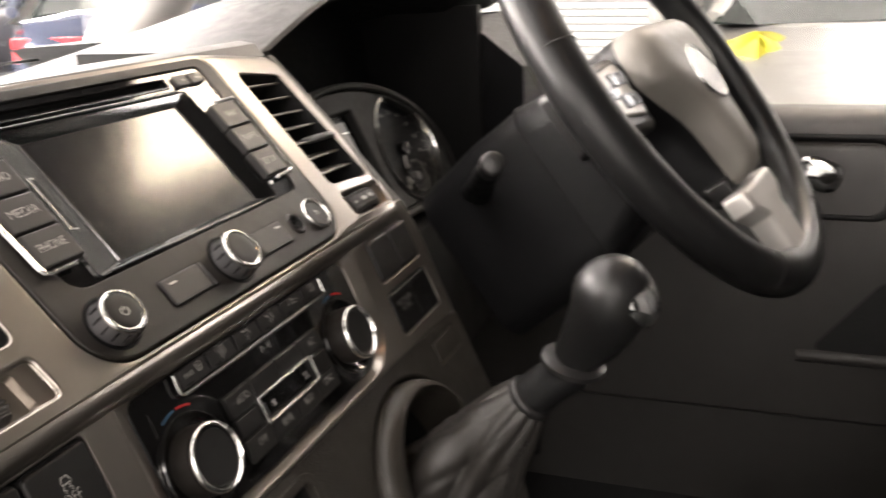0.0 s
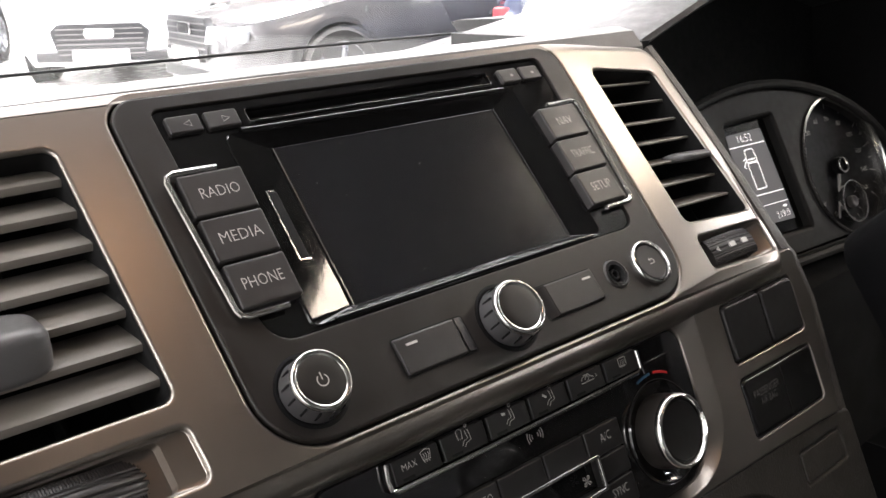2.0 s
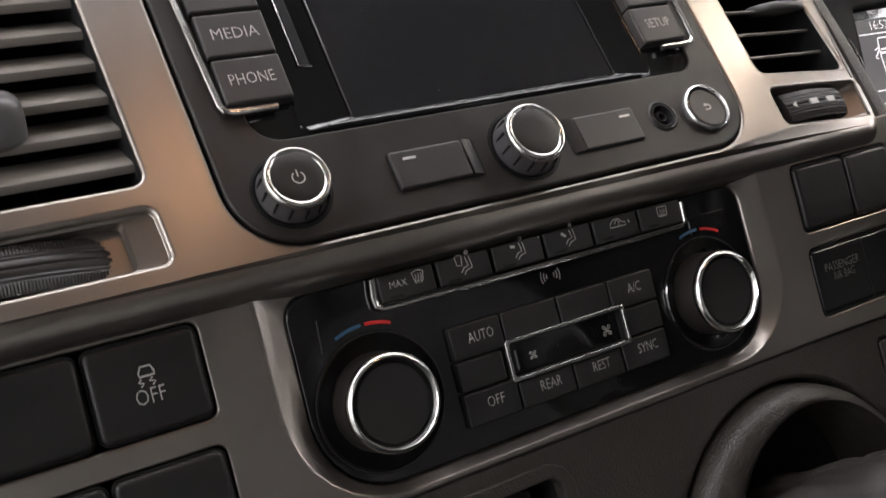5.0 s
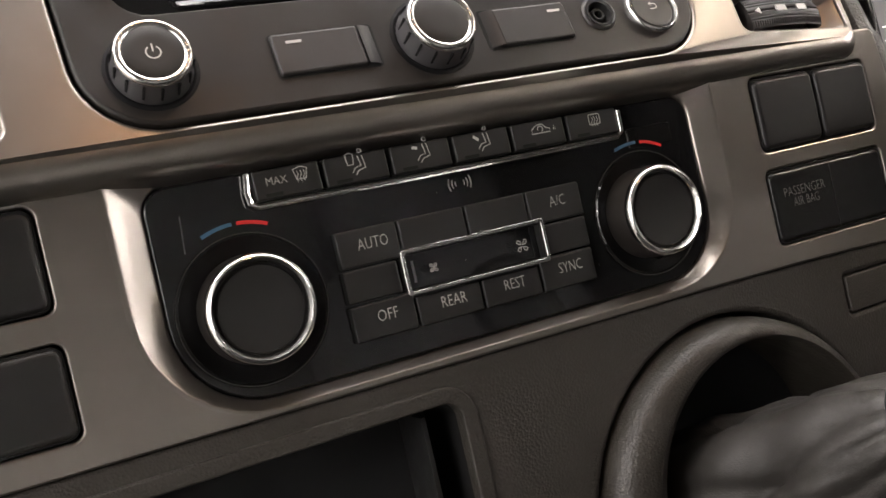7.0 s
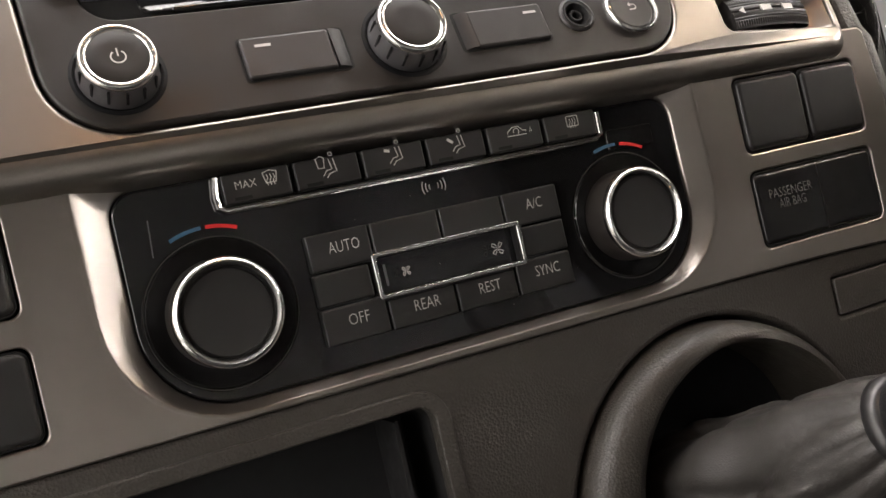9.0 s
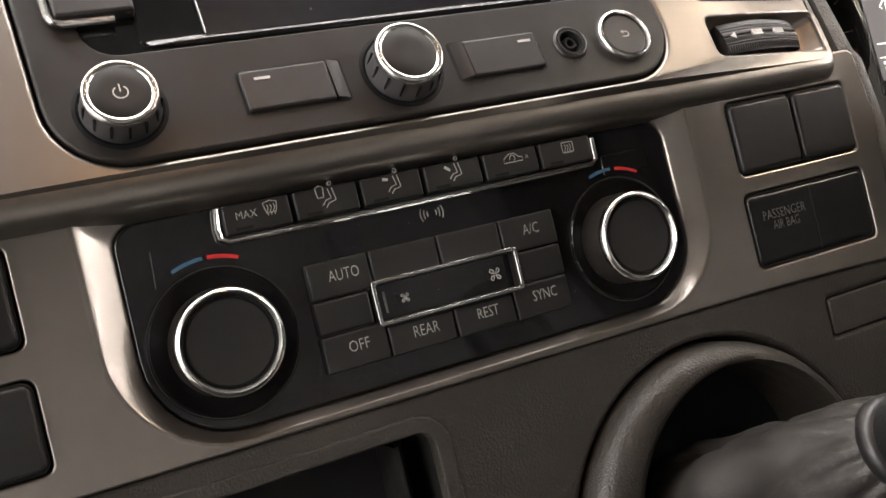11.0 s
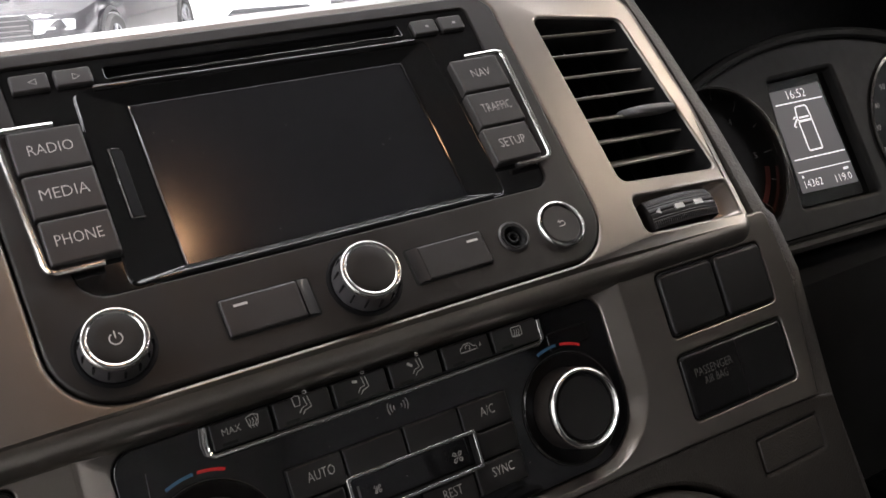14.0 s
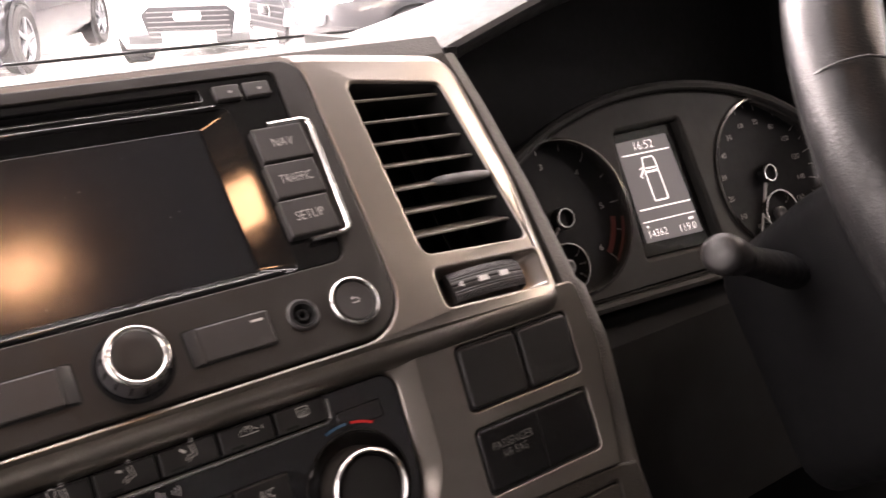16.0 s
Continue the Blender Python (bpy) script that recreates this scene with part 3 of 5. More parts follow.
# grained edge running down beside the silver trim
edge = []
for m_, rows_ in ((TO_PANEL, ((0.1935, 0.112, 0.007), (0.1958, 0.08, 0.008), (0.1962, 0.03, 0.009), (0.1940, 0.0, 0.010), (0.1920, -0.018, 0.011))), (TO_LOW, ((0.1955, -0.024, 0.012), (0.1985, -0.05, 0.014), (0.1960, -0.085, 0.015), (0.1940, -0.113, 0.016), (0.1955, -0.18, 0.02)))):
    for x, z, w in rows_:
        back_ = 1.15 * (x - 0.112) ** 2 if m_ is TO_PANEL else 0.0035
        edge.append([m_ @ (Vector(p) + Vector((0, back_, 0))) for p in ((x - 0.001, 0.0002, z), (x + w * 0.3, -0.0006, z), (x + w * 0.7, 0.0010, z), (x + w, 0.0060, z), (x + w, 0.07, z), (x - 0.001, 0.07, z))])
part("grained_edge", loft(edge), EDGE, dash, "grained taupe console edge", smooth=70)
# driver's knee panel under the cluster
part("knee_panel", loft([[(x, 0.118, -0.115), (x, 0.085, -0.122), (x, 0.075, -0.16), (x, 0.06, -0.27), (x, 0.16, -0.36), (x, 0.3, -0.36), (x, 0.3, -0.12)] for x in (0.205, 0.3, 0.45, 0.66)], True, True), BULK, dash, "dark lower dashboard below the gauges")
part("cluster_well", join(loft([[(0.205 + 0.0475 * i, 0.20, -0.13), (0.205 + 0.0475 * i, 0.23, hood_z(0.205 + 0.0475 * i) - 0.03)] for i in range(11)], False, False), box(0.655, 0.08, -0.13, 0.668, 0.25, 0.09), box(0.200, 0.09, -0.13, 0.207, 0.25, 0.08)), DARK, dash)

# ---- radio unit ----
radio = thing("car_radio", PANEL, (0, 0, 0.045), "black touchscreen car radio with chrome-ringed knobs", "car radio")
GL = quad_round([(-0.0908, 0.0152), (0.0905, 0.0152), (0.0948, 0.1076), (-0.0950, 0.1076)], (0.010, 0.007, 0.003, 0.003), 5)
part("faceplate", plate(inset(R_OUT, 0.0006), [GL, circle(0.0633, -0.0024, 0.0047, 24)], -0.0022, 0.02, 0.0012, 4, hole_bev=0.0006), FACE, radio, "matt black fascia")
SLOT = rr(-0.0600, 0.0985, 0.0600, 0.1035, 0.001)
BZ = quad_round([(-0.0745, 0.0168), (0.0700, 0.0168), (0.0690, 0.0935), (-0.0725, 0.0935)], (0.003, 0.003, 0.003, 0.003), 4)
SC = quad_round([(-0.0555, 0.0208), (0.0552, 0.0208), (0.0548, 0.0866), (-0.0557, 0.0868)], (0.001,) * 4, 4)
bezel = part("bezel", plate(inset(GL, 0.0001), [BZ, SLOT], -0.0012, 0.01, 0.0006, 3), PIANO, radio, "glossy piano black bezel")


def facet_edge(x):
    """Height of the bezel's outer crest, lower towards the driver's side."""
    return -0.0022 + 0.0011 * (x + 0.0745) / 0.1445


def facet_loop(f, lift=0.0):
    return [(x, facet_edge(x) * (1 - f) + 0.0016 * f + lift, z) for x, z in between(BZ, SC, f)]


bm = bmesh.new()
bm.from_mesh(loft([[(x, -0.0010, z) for x, z in between(BZ, SC, -0.06)], facet_loop(-0.03, 0.0004), facet_loop(0.0), facet_loop(0.03), facet_loop(0.5), facet_loop(1.0)], True, False))
bmesh.ops.remove_doubles(bm, verts=bm.verts[:], dist=1e-6)
part("bezel_slope", bm, PIANO, radio, smooth=25)
part("screen", plate(inset(SC, -0.0002), (), 0.0014, 0.012, 0.0003, 2), SCREEN, radio, "dark unlit touchscreen")
part("disc_slot", join(strip(inset(SLOT, -0.0002), 0.0, inset(SLOT, 0.0016), 0.008), box(-0.06, 0.008, 0.0985, 0.06, 0.009, 0.1035), box(-0.058, 0.002, 0.1006, 0.058, 0.008, 0.1012)), DARK, radio)
part("slot_lip", tube([(-0.0585, -0.0012, 0.0975), (0.0585, -0.0012, 0.0975)], 0.0008, 8), PIANO, radio)
part("ridge", tube([(-0.066, -0.0016, 0.0942), (0.064, -0.0008, 0.0942)], 0.0014, 12), PIANO, radio)
part("ridge", tube([(-0.066, -0.0015, 0.0170), (0.064, -0.0008, 0.0170)], 0.0012, 12), PIANO, radio)
part("screen_edge", tube([(-0.0557, 0.0010, 0.0212), (-0.0559, 0.0010, 0.0866)], 0.0004, 6), BRIGHT, radio)
part("screen_edge", tube([(0.0553, 0.0010, 0.0212), (0.0550, 0.0010, 0.0864)], 0.0004, 6), PIANO, radio)


def dust(seed, n, x0, z0, x1, z1, y):
    """A few flecks of dust lying on a glossy face."""
    rnd = random.Random(seed)
    return join(*[disc(rnd.uniform(x0, x1), rnd.uniform(z0, z1), rnd.uniform(0.00010, 0.00022), y, 5) for _ in range(n)])


tagged(part("dust", dust(3, 12, -0.052, 0.024, 0.052, 0.084, 0.00135), DIMPRINT, radio, "fine dust flecks", smooth=0), kind="stuff")
# memory card slot on the sloping left side
sd = part("card_slot", moved(plate(rr(-0.0020, -0.0135, 0.0020, 0.0135, 0.0006), (), 0.0, 0.003, 0.0003), pose(-0.0653, -0.0008, 0.0550, 0, 0, 12)), GAUGE, radio)
part("card_slot_edge", moved(join(ribbon([(0.0022, -0.0139), (-0.0026, -0.0139), (-0.0026, 0.0139), (0.0010, 0.0139)], 0.0007, -0.0002)), pose(-0.0653, -0.0008, 0.0550, 0, 0, 12)), CHROME, radio, "bright slot rim")

# keys at both sides
for names, x0, x1, br in ((("RADIO", "MEDIA", "PHONE"), -0.0980, -0.0746, -0.1012), (("NAV", "TRAFFIC", "SETUP"), 0.0724, 0.0950, 0.0993)):
    for i, word in enumerate(names):
        z1 = 0.0789 - i * 0.0172
        key = part("key", plate(rr(x0 + (0.0007 if x0 < 0 else -0.0008) * i, z1 - 0.0164, x1 - (0.0 if x0 < 0 else 0.0014) * i, z1, 0.0008), (), -0.0055, 0.004, 0.0009), RUBBER, radio, "black key lettered " + word)
        w = {"RADIO": 0.0142, "MEDIA": 0.0152, "PHONE": 0.0146, "NAV": 0.0090, "TRAFFIC": 0.0140, "SETUP": 0.0122}[word]
        part("lettering", text(word, (x0 + x1) / 2 + (0.0005 if x0 < 0 else -0.0010 * i), z1 - 0.0080, -0.0055, w, 0.0040), PRINT, key, smooth=0)
    s = 1 if br > 0 else -1
    e = br - s * 0.0185
    pts = [(e, -0.0040, 0.0806), (br - s * 0.003, -0.0040, 0.0809), (br - s * 0.0008, -0.0040, 0.0798), (br, -0.0040, 0.0775), (br - s * 0.0030, -0.0040, 0.0290), (br - s * 0.0040, -0.0040, 0.0270), (br - s * 0.006, -0.0040, 0.0261), (e - s * 0.002, -0.0040, 0.0261)]
    part("key_bracket", tube(pts, 0.00115, 10), CHROME, radio, "satin chrome bracket round the keys")

# four small keys at the top
for x0, x1, mark in ((-0.0919, -0.0793, "back"), (-0.0775, -0.0648, "forward"), (0.0652, 0.0768, "bars"), (0.0784, 0.0900, "bars")):
    key = part("small_key", plate(rr(x0, 0.0962, x1, 0.1035, 0.001), (), -0.0032, 0.004, 0.0008), RUBBER, radio)
    cx, cz = (x0 + x1) / 2 + 0.001, 0.0996
    if mark == "bars":
        part("symbol", ribbon([(cx - 0.0008, cz), (cx + 0.0008, cz)], 0.0012, -0.00335), DIMPRINT, key, smooth=0)
    else:
        s = -1 if mark == "back" else 1
        part("symbol", ribbon([(cx - s * 0.0012, cz + 0.0012), (cx - s * 0.0012, cz - 0.0012), (cx + s * 0.0014, cz)], 0.0003, -0.00335, True), PRINT, key, smooth=0)


def knob(parent, x, z, r, h, y0=-0.0022, ribs=14, cap=FACE):
    k = part("knob", lathe([(r * 1.10, y0 + 0.002), (r * 1.10, y0 - 0.001), (r * 1.06, y0 - h * 0.35), (r * 1.015, y0 - h * 0.80)], x, z), GREYMET, parent, "grey-sided control knob with chrome ring")
    part("knob_ring", lathe([(r * 1.015, y0 - h * 0.79), (r * 1.02, y0 - h * 0.88), (r * 0.99, y0 - h * 0.96), (r * 0.94, y0 - h), (r * 0.86, y0 - h * 0.985), (r * 0.80, y0 - h * 0.93)], x, z), CHROME, k, "bright satin chrome ring", smooth=60)
    part("knob_cap", lathe([(r * 0.80, y0 - h * 0.90), (r * 0.80, y0 - h * 0.94), (r * 0.77, y0 - h * 0.955), (r * 0.4, y0 - h * 0.95), (0.0, y0 - h * 0.95)], x, z), cap, k)
    for i in range(ribs):
        a = 2 * math.pi * (i + 0.5) / ribs
        me = box(-0.00035, y0 - h * 0.74, -0.0012, 0.00035, y0 + 0.001, 0.0003)
        me.transform(Matrix.Translation((x + r * 1.055 * math.cos(a), 0, z + r * 1.055 * math.sin(a))) @ pose(0, 0, 0, 0, 90 - math.degrees(a), 0))
        part("groove", me, DARK, k)
    return k


pk_ = knob(radio, -0.0857, -0.0025, 0.0100, 0.0094)
part("power_symbol", join(ribbon(arc(-0.0857, -0.0028, 0.0019, 125, 415, 18), 0.0004, -0.01125), ribbon([(-0.0857, -0.0026), (-0.0857, -0.0002)], 0.0004, -0.01125)), PRINT, pk_, smooth=0)
knob(radio, -0.0005, -0.0030, 0.0108, 0.0100)
for x0, x1, mx, sh_ in ((-0.0515, -0.0200, -0.0450, 1), (0.0180, 0.0500, 0.0450, -1)):
    bar = part("bar_key", plate(rr(x0, -0.0102, x1 - (0.0044 if sh_ > 0 else 0.0), 0.0034, 0.001) if sh_ > 0 else rr(x0 + 0.0044, -0.0102, x1, 0.0034, 0.001), (), -0.0036, 0.004, 0.0008), RUBBER, radio, "flat black bar key with white dash")
    part("mark", ribbon([(mx - 0.0024, 0.0001), (mx + 0.0024, 0.0001)], 0.0009, -0.0038), PRINT, bar, smooth=0)
    e0 = x1 - 0.0042 if sh_ > 0 else x0
    q0, q1 = (e0, e0 + 0.0046) if sh_ > 0 else (e0 + 0.0046, e0)
    rows = [[(q0 + (q1 - q0) * g, -0.0037 + 0.0017 * g ** 1.6, z) for g in (0.0, 0.2, 0.4, 0.6, 0.8, 1.0)] for z in (-0.0100, -0.0034, 0.0032)]
    part("finger_dip", loft(rows, False, False), RUBBER, bar, smooth=80)
# flat dark plates on the fascia, painting the shade round the bar keys
part("bar_key_shade", plate(rr(-0.0522, -0.0109, -0.0193, 0.0041, 0.0014), (), -0.00225, 0.0, 0.00005), DARK, radio)
part("bar_key_shade", plate(rr(0.0173, -0.0109, 0.0507, 0.0041, 0.0014), (), -0.00225, 0.0, 0.00005), DARK, radio)
# black discs on the fascia paint the gap and shadow round each knob's foot
for kx, kz, kr in ((-0.0857, -0.0025, 1.0), (-0.0005, -0.0030, 1.08)):
    part("knob_foot_shade", lathe([(0.0128 * kr, -0.0023), (0.0118 * kr, -0.0026), (0.0110 * kr, -0.0023), (0.0, -0.0023)], kx, kz), GAUGE, radio)
part("socket_rim", lathe([(0.0066, -0.0021), (0.0063, -0.0028), (0.0056, -0.0031), (0.0050, -0.0026)], 0.0633, -0.0024), RUBBER, radio, smooth=60)
part("audio_socket", lathe([(0.0053, -0.0023), (0.0051, -0.0030), (0.0043, -0.0030), (0.0034, -0.0010), (0.0030, 0.001), (0.0026, -0.0016), (0.0021, -0.0022), (0.0015, -0.0020), (0.0013, 0.004), (0.0, 0.006)], 0.0633, -0.0024), DARK, radio, "round audio jack socket")
bk = part("back_key", lathe([(0.0084, -0.0020), (0.0083, -0.0034), (0.0078, -0.0038), (0.0, -0.0036)], 0.0850, -0.0030), RUBBER, radio, "round black return key with chrome ring")
part("ring", lathe([(0.0103, -0.0015), (0.0104, -0.0032), (0.0099, -0.0046), (0.0091, -0.0048), (0.0085, -0.0036), (0.0084, -0.0015)], 0.0850, -0.0030), CHROME, bk, "bright chrome ring", smooth=60)
part("symbol", join(ribbon([(0.0836, -0.0040), (0.0856, -0.0040), *arc(0.0856, -0.0030, 0.0010, -90, 90, 8), (0.0840, -0.0020)], 0.00035, -0.0040), ribbon([(0.0846, -0.0013), (0.0837, -0.0020), (0.0846, -0.0027)], 0.00035, -0.0040)), PRINT, bk, smooth=0)

# ---- climate controls (frame LOW) ----
clim = thing("climate_control_panel", LOW, (-0.0025, 0.005, -0.065), "glossy black climate control panel with two dials", "climate control")
Y = 0.0047
DIALS = ((-0.0721, 1), (0.0693, -1))
DZ = -0.0712
part("panel", plate(inset(HV, 0.0004), [circle(kx, DZ, 0.0215, 48) for kx, _ in DIALS], Y, Y + 0.01, 0.0008, 3), PIANO, clim, "piano black panel")
part("bracket", tube([(x, Y - 0.0024, z) for x, z in ((-0.0664, -0.0335), (-0.0672, -0.0390), (-0.0669, -0.0421), (-0.0649, -0.0434), (-0.03, -0.0436), (0.03, -0.0436), (0.0620, -0.0434), (0.0641, -0.0420), (0.0643, -0.0345))], 0.0009, 8), CHROME, clim, "thin satin chrome bracket under the keys")


def figure(x, z, s=1.0):
    """A seated-occupant air flow symbol of plain strokes."""
    return [ribbon([(x - 0.001 * s, z + 0.0022 * s), (x - 0.0004 * s, z - 0.0008 * s), (x - 0.0022 * s, z - 0.0012 * s), (x - 0.0034 * s, z - 0.0026 * s)], 0.0003, 0), ribbon([(x + 0.0004 * s, z + 0.0022 * s), (x + 0.001 * s, z - 0.0016 * s), (x - 0.0014 * s, z - 0.0022 * s), (x - 0.0024 * s, z - 0.0034 * s)], 0.0003, 0), ribbon(circle(x - 0.0001 * s, z + 0.0036 * s, 0.0006 * s, 8), 0.0003, 0, True)]


def vent_lines(x, z, w=0.0042):
    out = [ribbon([(x - w / 2, z + 0.0016), (x - w * 0.35, z - 0.0014), (x + w * 0.35, z - 0.0014), (x + w / 2, z + 0.0016), (x, z + 0.0022)], 0.0003, 0, True)]
    for k in (-1, 0, 1):
        out.append(ribbon([(x + k * 0.001, z + 0.001), (x + k * 0.001 + 0.0003, z), (x + k * 0.001 - 0.0003, z - 0.001), (x + k * 0.001, z - 0.0022)], 0.00025, 0))
    return out


for i in range(6):
    x0 = -0.0651 + i * 0.0216
    x1, yk = x0 + 0.0201, Y - 0.0030
    key = part("mode_key", plate(rr(x0, -0.0419, x1, -0.0332, 0.0007), (), yk, Y + 0.003, 0.0006), KEYB, clim, "black air distribution key")
    cx, cz = (x0 + x1) / 2 + 0.0008, -0.0362
    if i == 0:
        marks = [text("MAX", cx - 0.0040, cz - 0.0006, 0.0001, 0.0062, 0.0022), *vent_lines(cx + 0.0034, cz)]
    elif i in (1, 2, 3):
        marks = figure(cx + 0.001, cz, 1.0)
        marks += vent_lines(cx - 0.0026, cz + 0.0012, 0.0026)[:1] if i == 1 else [ribbon([(cx - 0.0036, cz + 0.0016), (cx - 0.0018, cz + 0.0012 if i == 2 else cz + 0.0002)], 0.0009, 0)]
    elif i == 4:
        marks = [ribbon([(cx - 0.0036, cz - 0.0012), (cx - 0.0034, cz + 0.0002), (cx - 0.0014, cz + 0.0016), (cx + 0.0008, cz + 0.0016), (cx + 0.0022, cz + 0.0002), (cx + 0.0034, cz), (cx + 0.0036, cz - 0.0012)], 0.0003, 0, True), ribbon(arc(cx - 0.0002, cz + 0.0001, 0.0010, 200, -60, 10), 0.0003, 0), ribbon([(cx + 0.0048, cz - 0.0008), (cx + 0.0052, cz + 0.0006), (cx + 0.0056, cz - 0.0008)], 0.00025, 0)]
    else:
        marks = [ribbon(rr(cx - 0.0022, cz - 0.0016, cx + 0.0022, cz + 0.0018, 0.0004, 3), 0.0003, 0, True)] + vent_lines(cx, cz, 0.002)[1:]
    cut = 1 if i == 0 else (3 if i < 4 else (2 if i == 4 else 1))
    for nm_, bits in (("lettering" if i == 0 else "symbol", marks[:cut]), ("symbol", marks[cut:])):
        part(nm_, moved(join(*bits), Matrix.Translation((0, yk - 0.00012, 0))), PRINT, key, smooth=0)
    part("indicator", ribbon([(x0 + 0.0030, -0.0407), (x0 + 0.0080, -0.0407)], 0.0010, yk - 0.0001), DARK, key, smooth=0)

ROWS_ = [("AUTO", -0.0450, -0.0253, -0.0664, -0.0553), ("", -0.0246, -0.0020, -0.0664, -0.0553), ("", -0.0012, 0.0206, -0.0664, -0.0553), ("A/C", 0.0214, 0.0420, -0.0664, -0.0553),
         ("", -0.0451, -0.0276, -0.0769, -0.0671), ("", 0.0256, 0.0418, -0.0769, -0.0671),
         ("OFF", -0.0452, -0.0248, -0.0886, -0.0777), ("REAR", -0.0241, -0.0018, -0.0886, -0.0793), ("REST", -0.0010, 0.0201, -0.0886, -0.0793), ("SYNC", 0.0209, 0.0416, -0.0886, -0.0777)]
for word, x0, x1, z0, z1 in ROWS_:
    yk = Y - 0.0026
    key = part("key", plate(rr(x0, z0, x1, z1, 0.0006), (), yk, Y + 0.003, 0.0006), KEYB, clim, ("black key lettered " + word) if word else "")
    if word:
        w = {"AUTO": 0.0098, "A/C": 0.0060, "OFF": 0.0066, "REAR": 0.0086, "REST": 0.0076, "SYNC": 0.0090}[word]
        part("lettering", text(word, (x0 + x1) / 2 + {"AUTO": 0.0014, "OFF": 0.0009, "REAR": 0.0012}.get(word, 0.0008), (z0 + z1) / 2 + (0.0011 if z0 < -0.08 else 0.0008), yk, w, 0.0034), PRINT, key, smooth=0)
FR = rr(-0.0268, -0.0787, 0.0247, -0.0645, 0.001)
fan = part("fan_rocker", plate(inset(FR, 0.0014), (), Y - 0.0034, Y + 0.002, 0.0008), KEYB, clim, "black fan rocker in a chrome frame")
part("frame", plate(FR, [inset(FR, 0.0013)], Y - 0.0046, Y + 0.002, 0.0004), CHROME, fan, "thin chrome frame")


def fan_symbol(x, z, r):
    out = []
    for k in range(4):
        a = math.pi / 4 + math.pi * k / 2
        blade = [(x + r * q * math.cos(a + b), z + r * q * math.sin(a + b)) for q, b in ((0.12, 0.0), (0.65, -0.40), (1.0, -0.15), (0.95, 0.25), (0.6, 0.30))]
        out.append(ribbon(blade, 0.00026, 0, True))
    return out


for fsym in (fan_symbol(0.0155, -0.0718, 0.0023), fan_symbol(-0.0165, -0.0718, 0.0016)):
    part("symbol", moved(join(*fsym), Matrix.Translation((0, Y - 0.0035, 0))), PRINT, fan, smooth=0)
part("mark", ribbon([(-0.0232, -0.0750), (-0.0232, -0.0684)], 0.0008, Y - 0.0035), GREYMET, fan, smooth=0)
for kx, s in DIALS:
    dial = part("dial_seat", lathe([(0.0216, Y + 0.0002), (0.0210, Y - 0.0006), (0.0195, Y + 0.0008), (0.0165, Y + 0.0020), (0.0, Y + 0.0020)], kx, DZ), PIANO, clim, "round glossy dial recess")
    part("dial", lathe([(0.0158, Y + 0.002), (0.0156, Y - 0.0070), (0.0152, Y - 0.0085)], kx, DZ), FACE, dial)
    part("dial_ring", lathe([(0.0154, Y - 0.0080), (0.0156, Y - 0.0092), (0.0150, Y - 0.0108), (0.0141, Y - 0.0112), (0.0132, Y - 0.0100), (0.0130, Y - 0.0085)], kx, DZ, 64), CHROME, dial, "chrome dial ring", smooth=60)
    part("dial_cap", lathe([(0.0130, Y - 0.0088), (0.0126, Y - 0.0085), (0.0120, Y - 0.0094), (0.0, Y - 0.0092)], kx, DZ), KEYB, dial)
    part("scale", ribbon(arc(kx, DZ, 0.0248, 68, 89, 6), 0.0011, Y - 0.0002) if s > 0 else ribbon(arc(kx, DZ, 0.0248, 62, 84, 6), 0.0011, Y - 0.0009), RED, dial, "red scale mark", smooth=0)
    part("scale", ribbon(arc(kx, DZ, 0.0248, 92, 114, 6) if s > 0 else arc(kx, DZ, 0.0248, 88, 110, 6), 0.0011, Y - 0.0002 if s > 0 else Y - 0.0009), BLUE, dial, "blue scale mark", smooth=0)
    part("seat_edge", ribbon(arc(kx, DZ, 0.0218, 0, 360, 60), 0.0003, Y - 0.0003), RUBBER, dial, smooth=0)
tagged(part("dust", dust(8, 16, -0.045, -0.0950, 0.045, -0.0445, Y - 0.00015), DIMPRINT, clim, "fine dust flecks", smooth=0), kind="stuff")
# highlight by the panel's corner, painted as a thin grey line
part("painted_glint", ribbon([(-0.0866, -0.0415), (-0.0873, -0.0520)], 0.0003, Y - 0.0001), GREYMET, clim, smooth=0)
part("window", plate(rr(0.0675, -0.0485, 0.0868, -0.0412, 0.001), (), Y - 0.0006, Y + 0.001, 0.0005), PIANO, clim)
for k in range(3):
    part("sensor_mark", ribbon(arc(0.0003, -0.0480, 0.0016 + k * 0.0012, 150, 210, 6), 0.0004, Y - 0.0001), DIMPRINT, clim, smooth=0)
    part("sensor_mark", ribbon(arc(0.0003, -0.0480, 0.0016 + k * 0.0012, -30, 30, 6), 0.0004, Y - 0.0001), DIMPRINT, clim, smooth=0)


# ---- air vents (frame PANEL) ----
plain_part = part


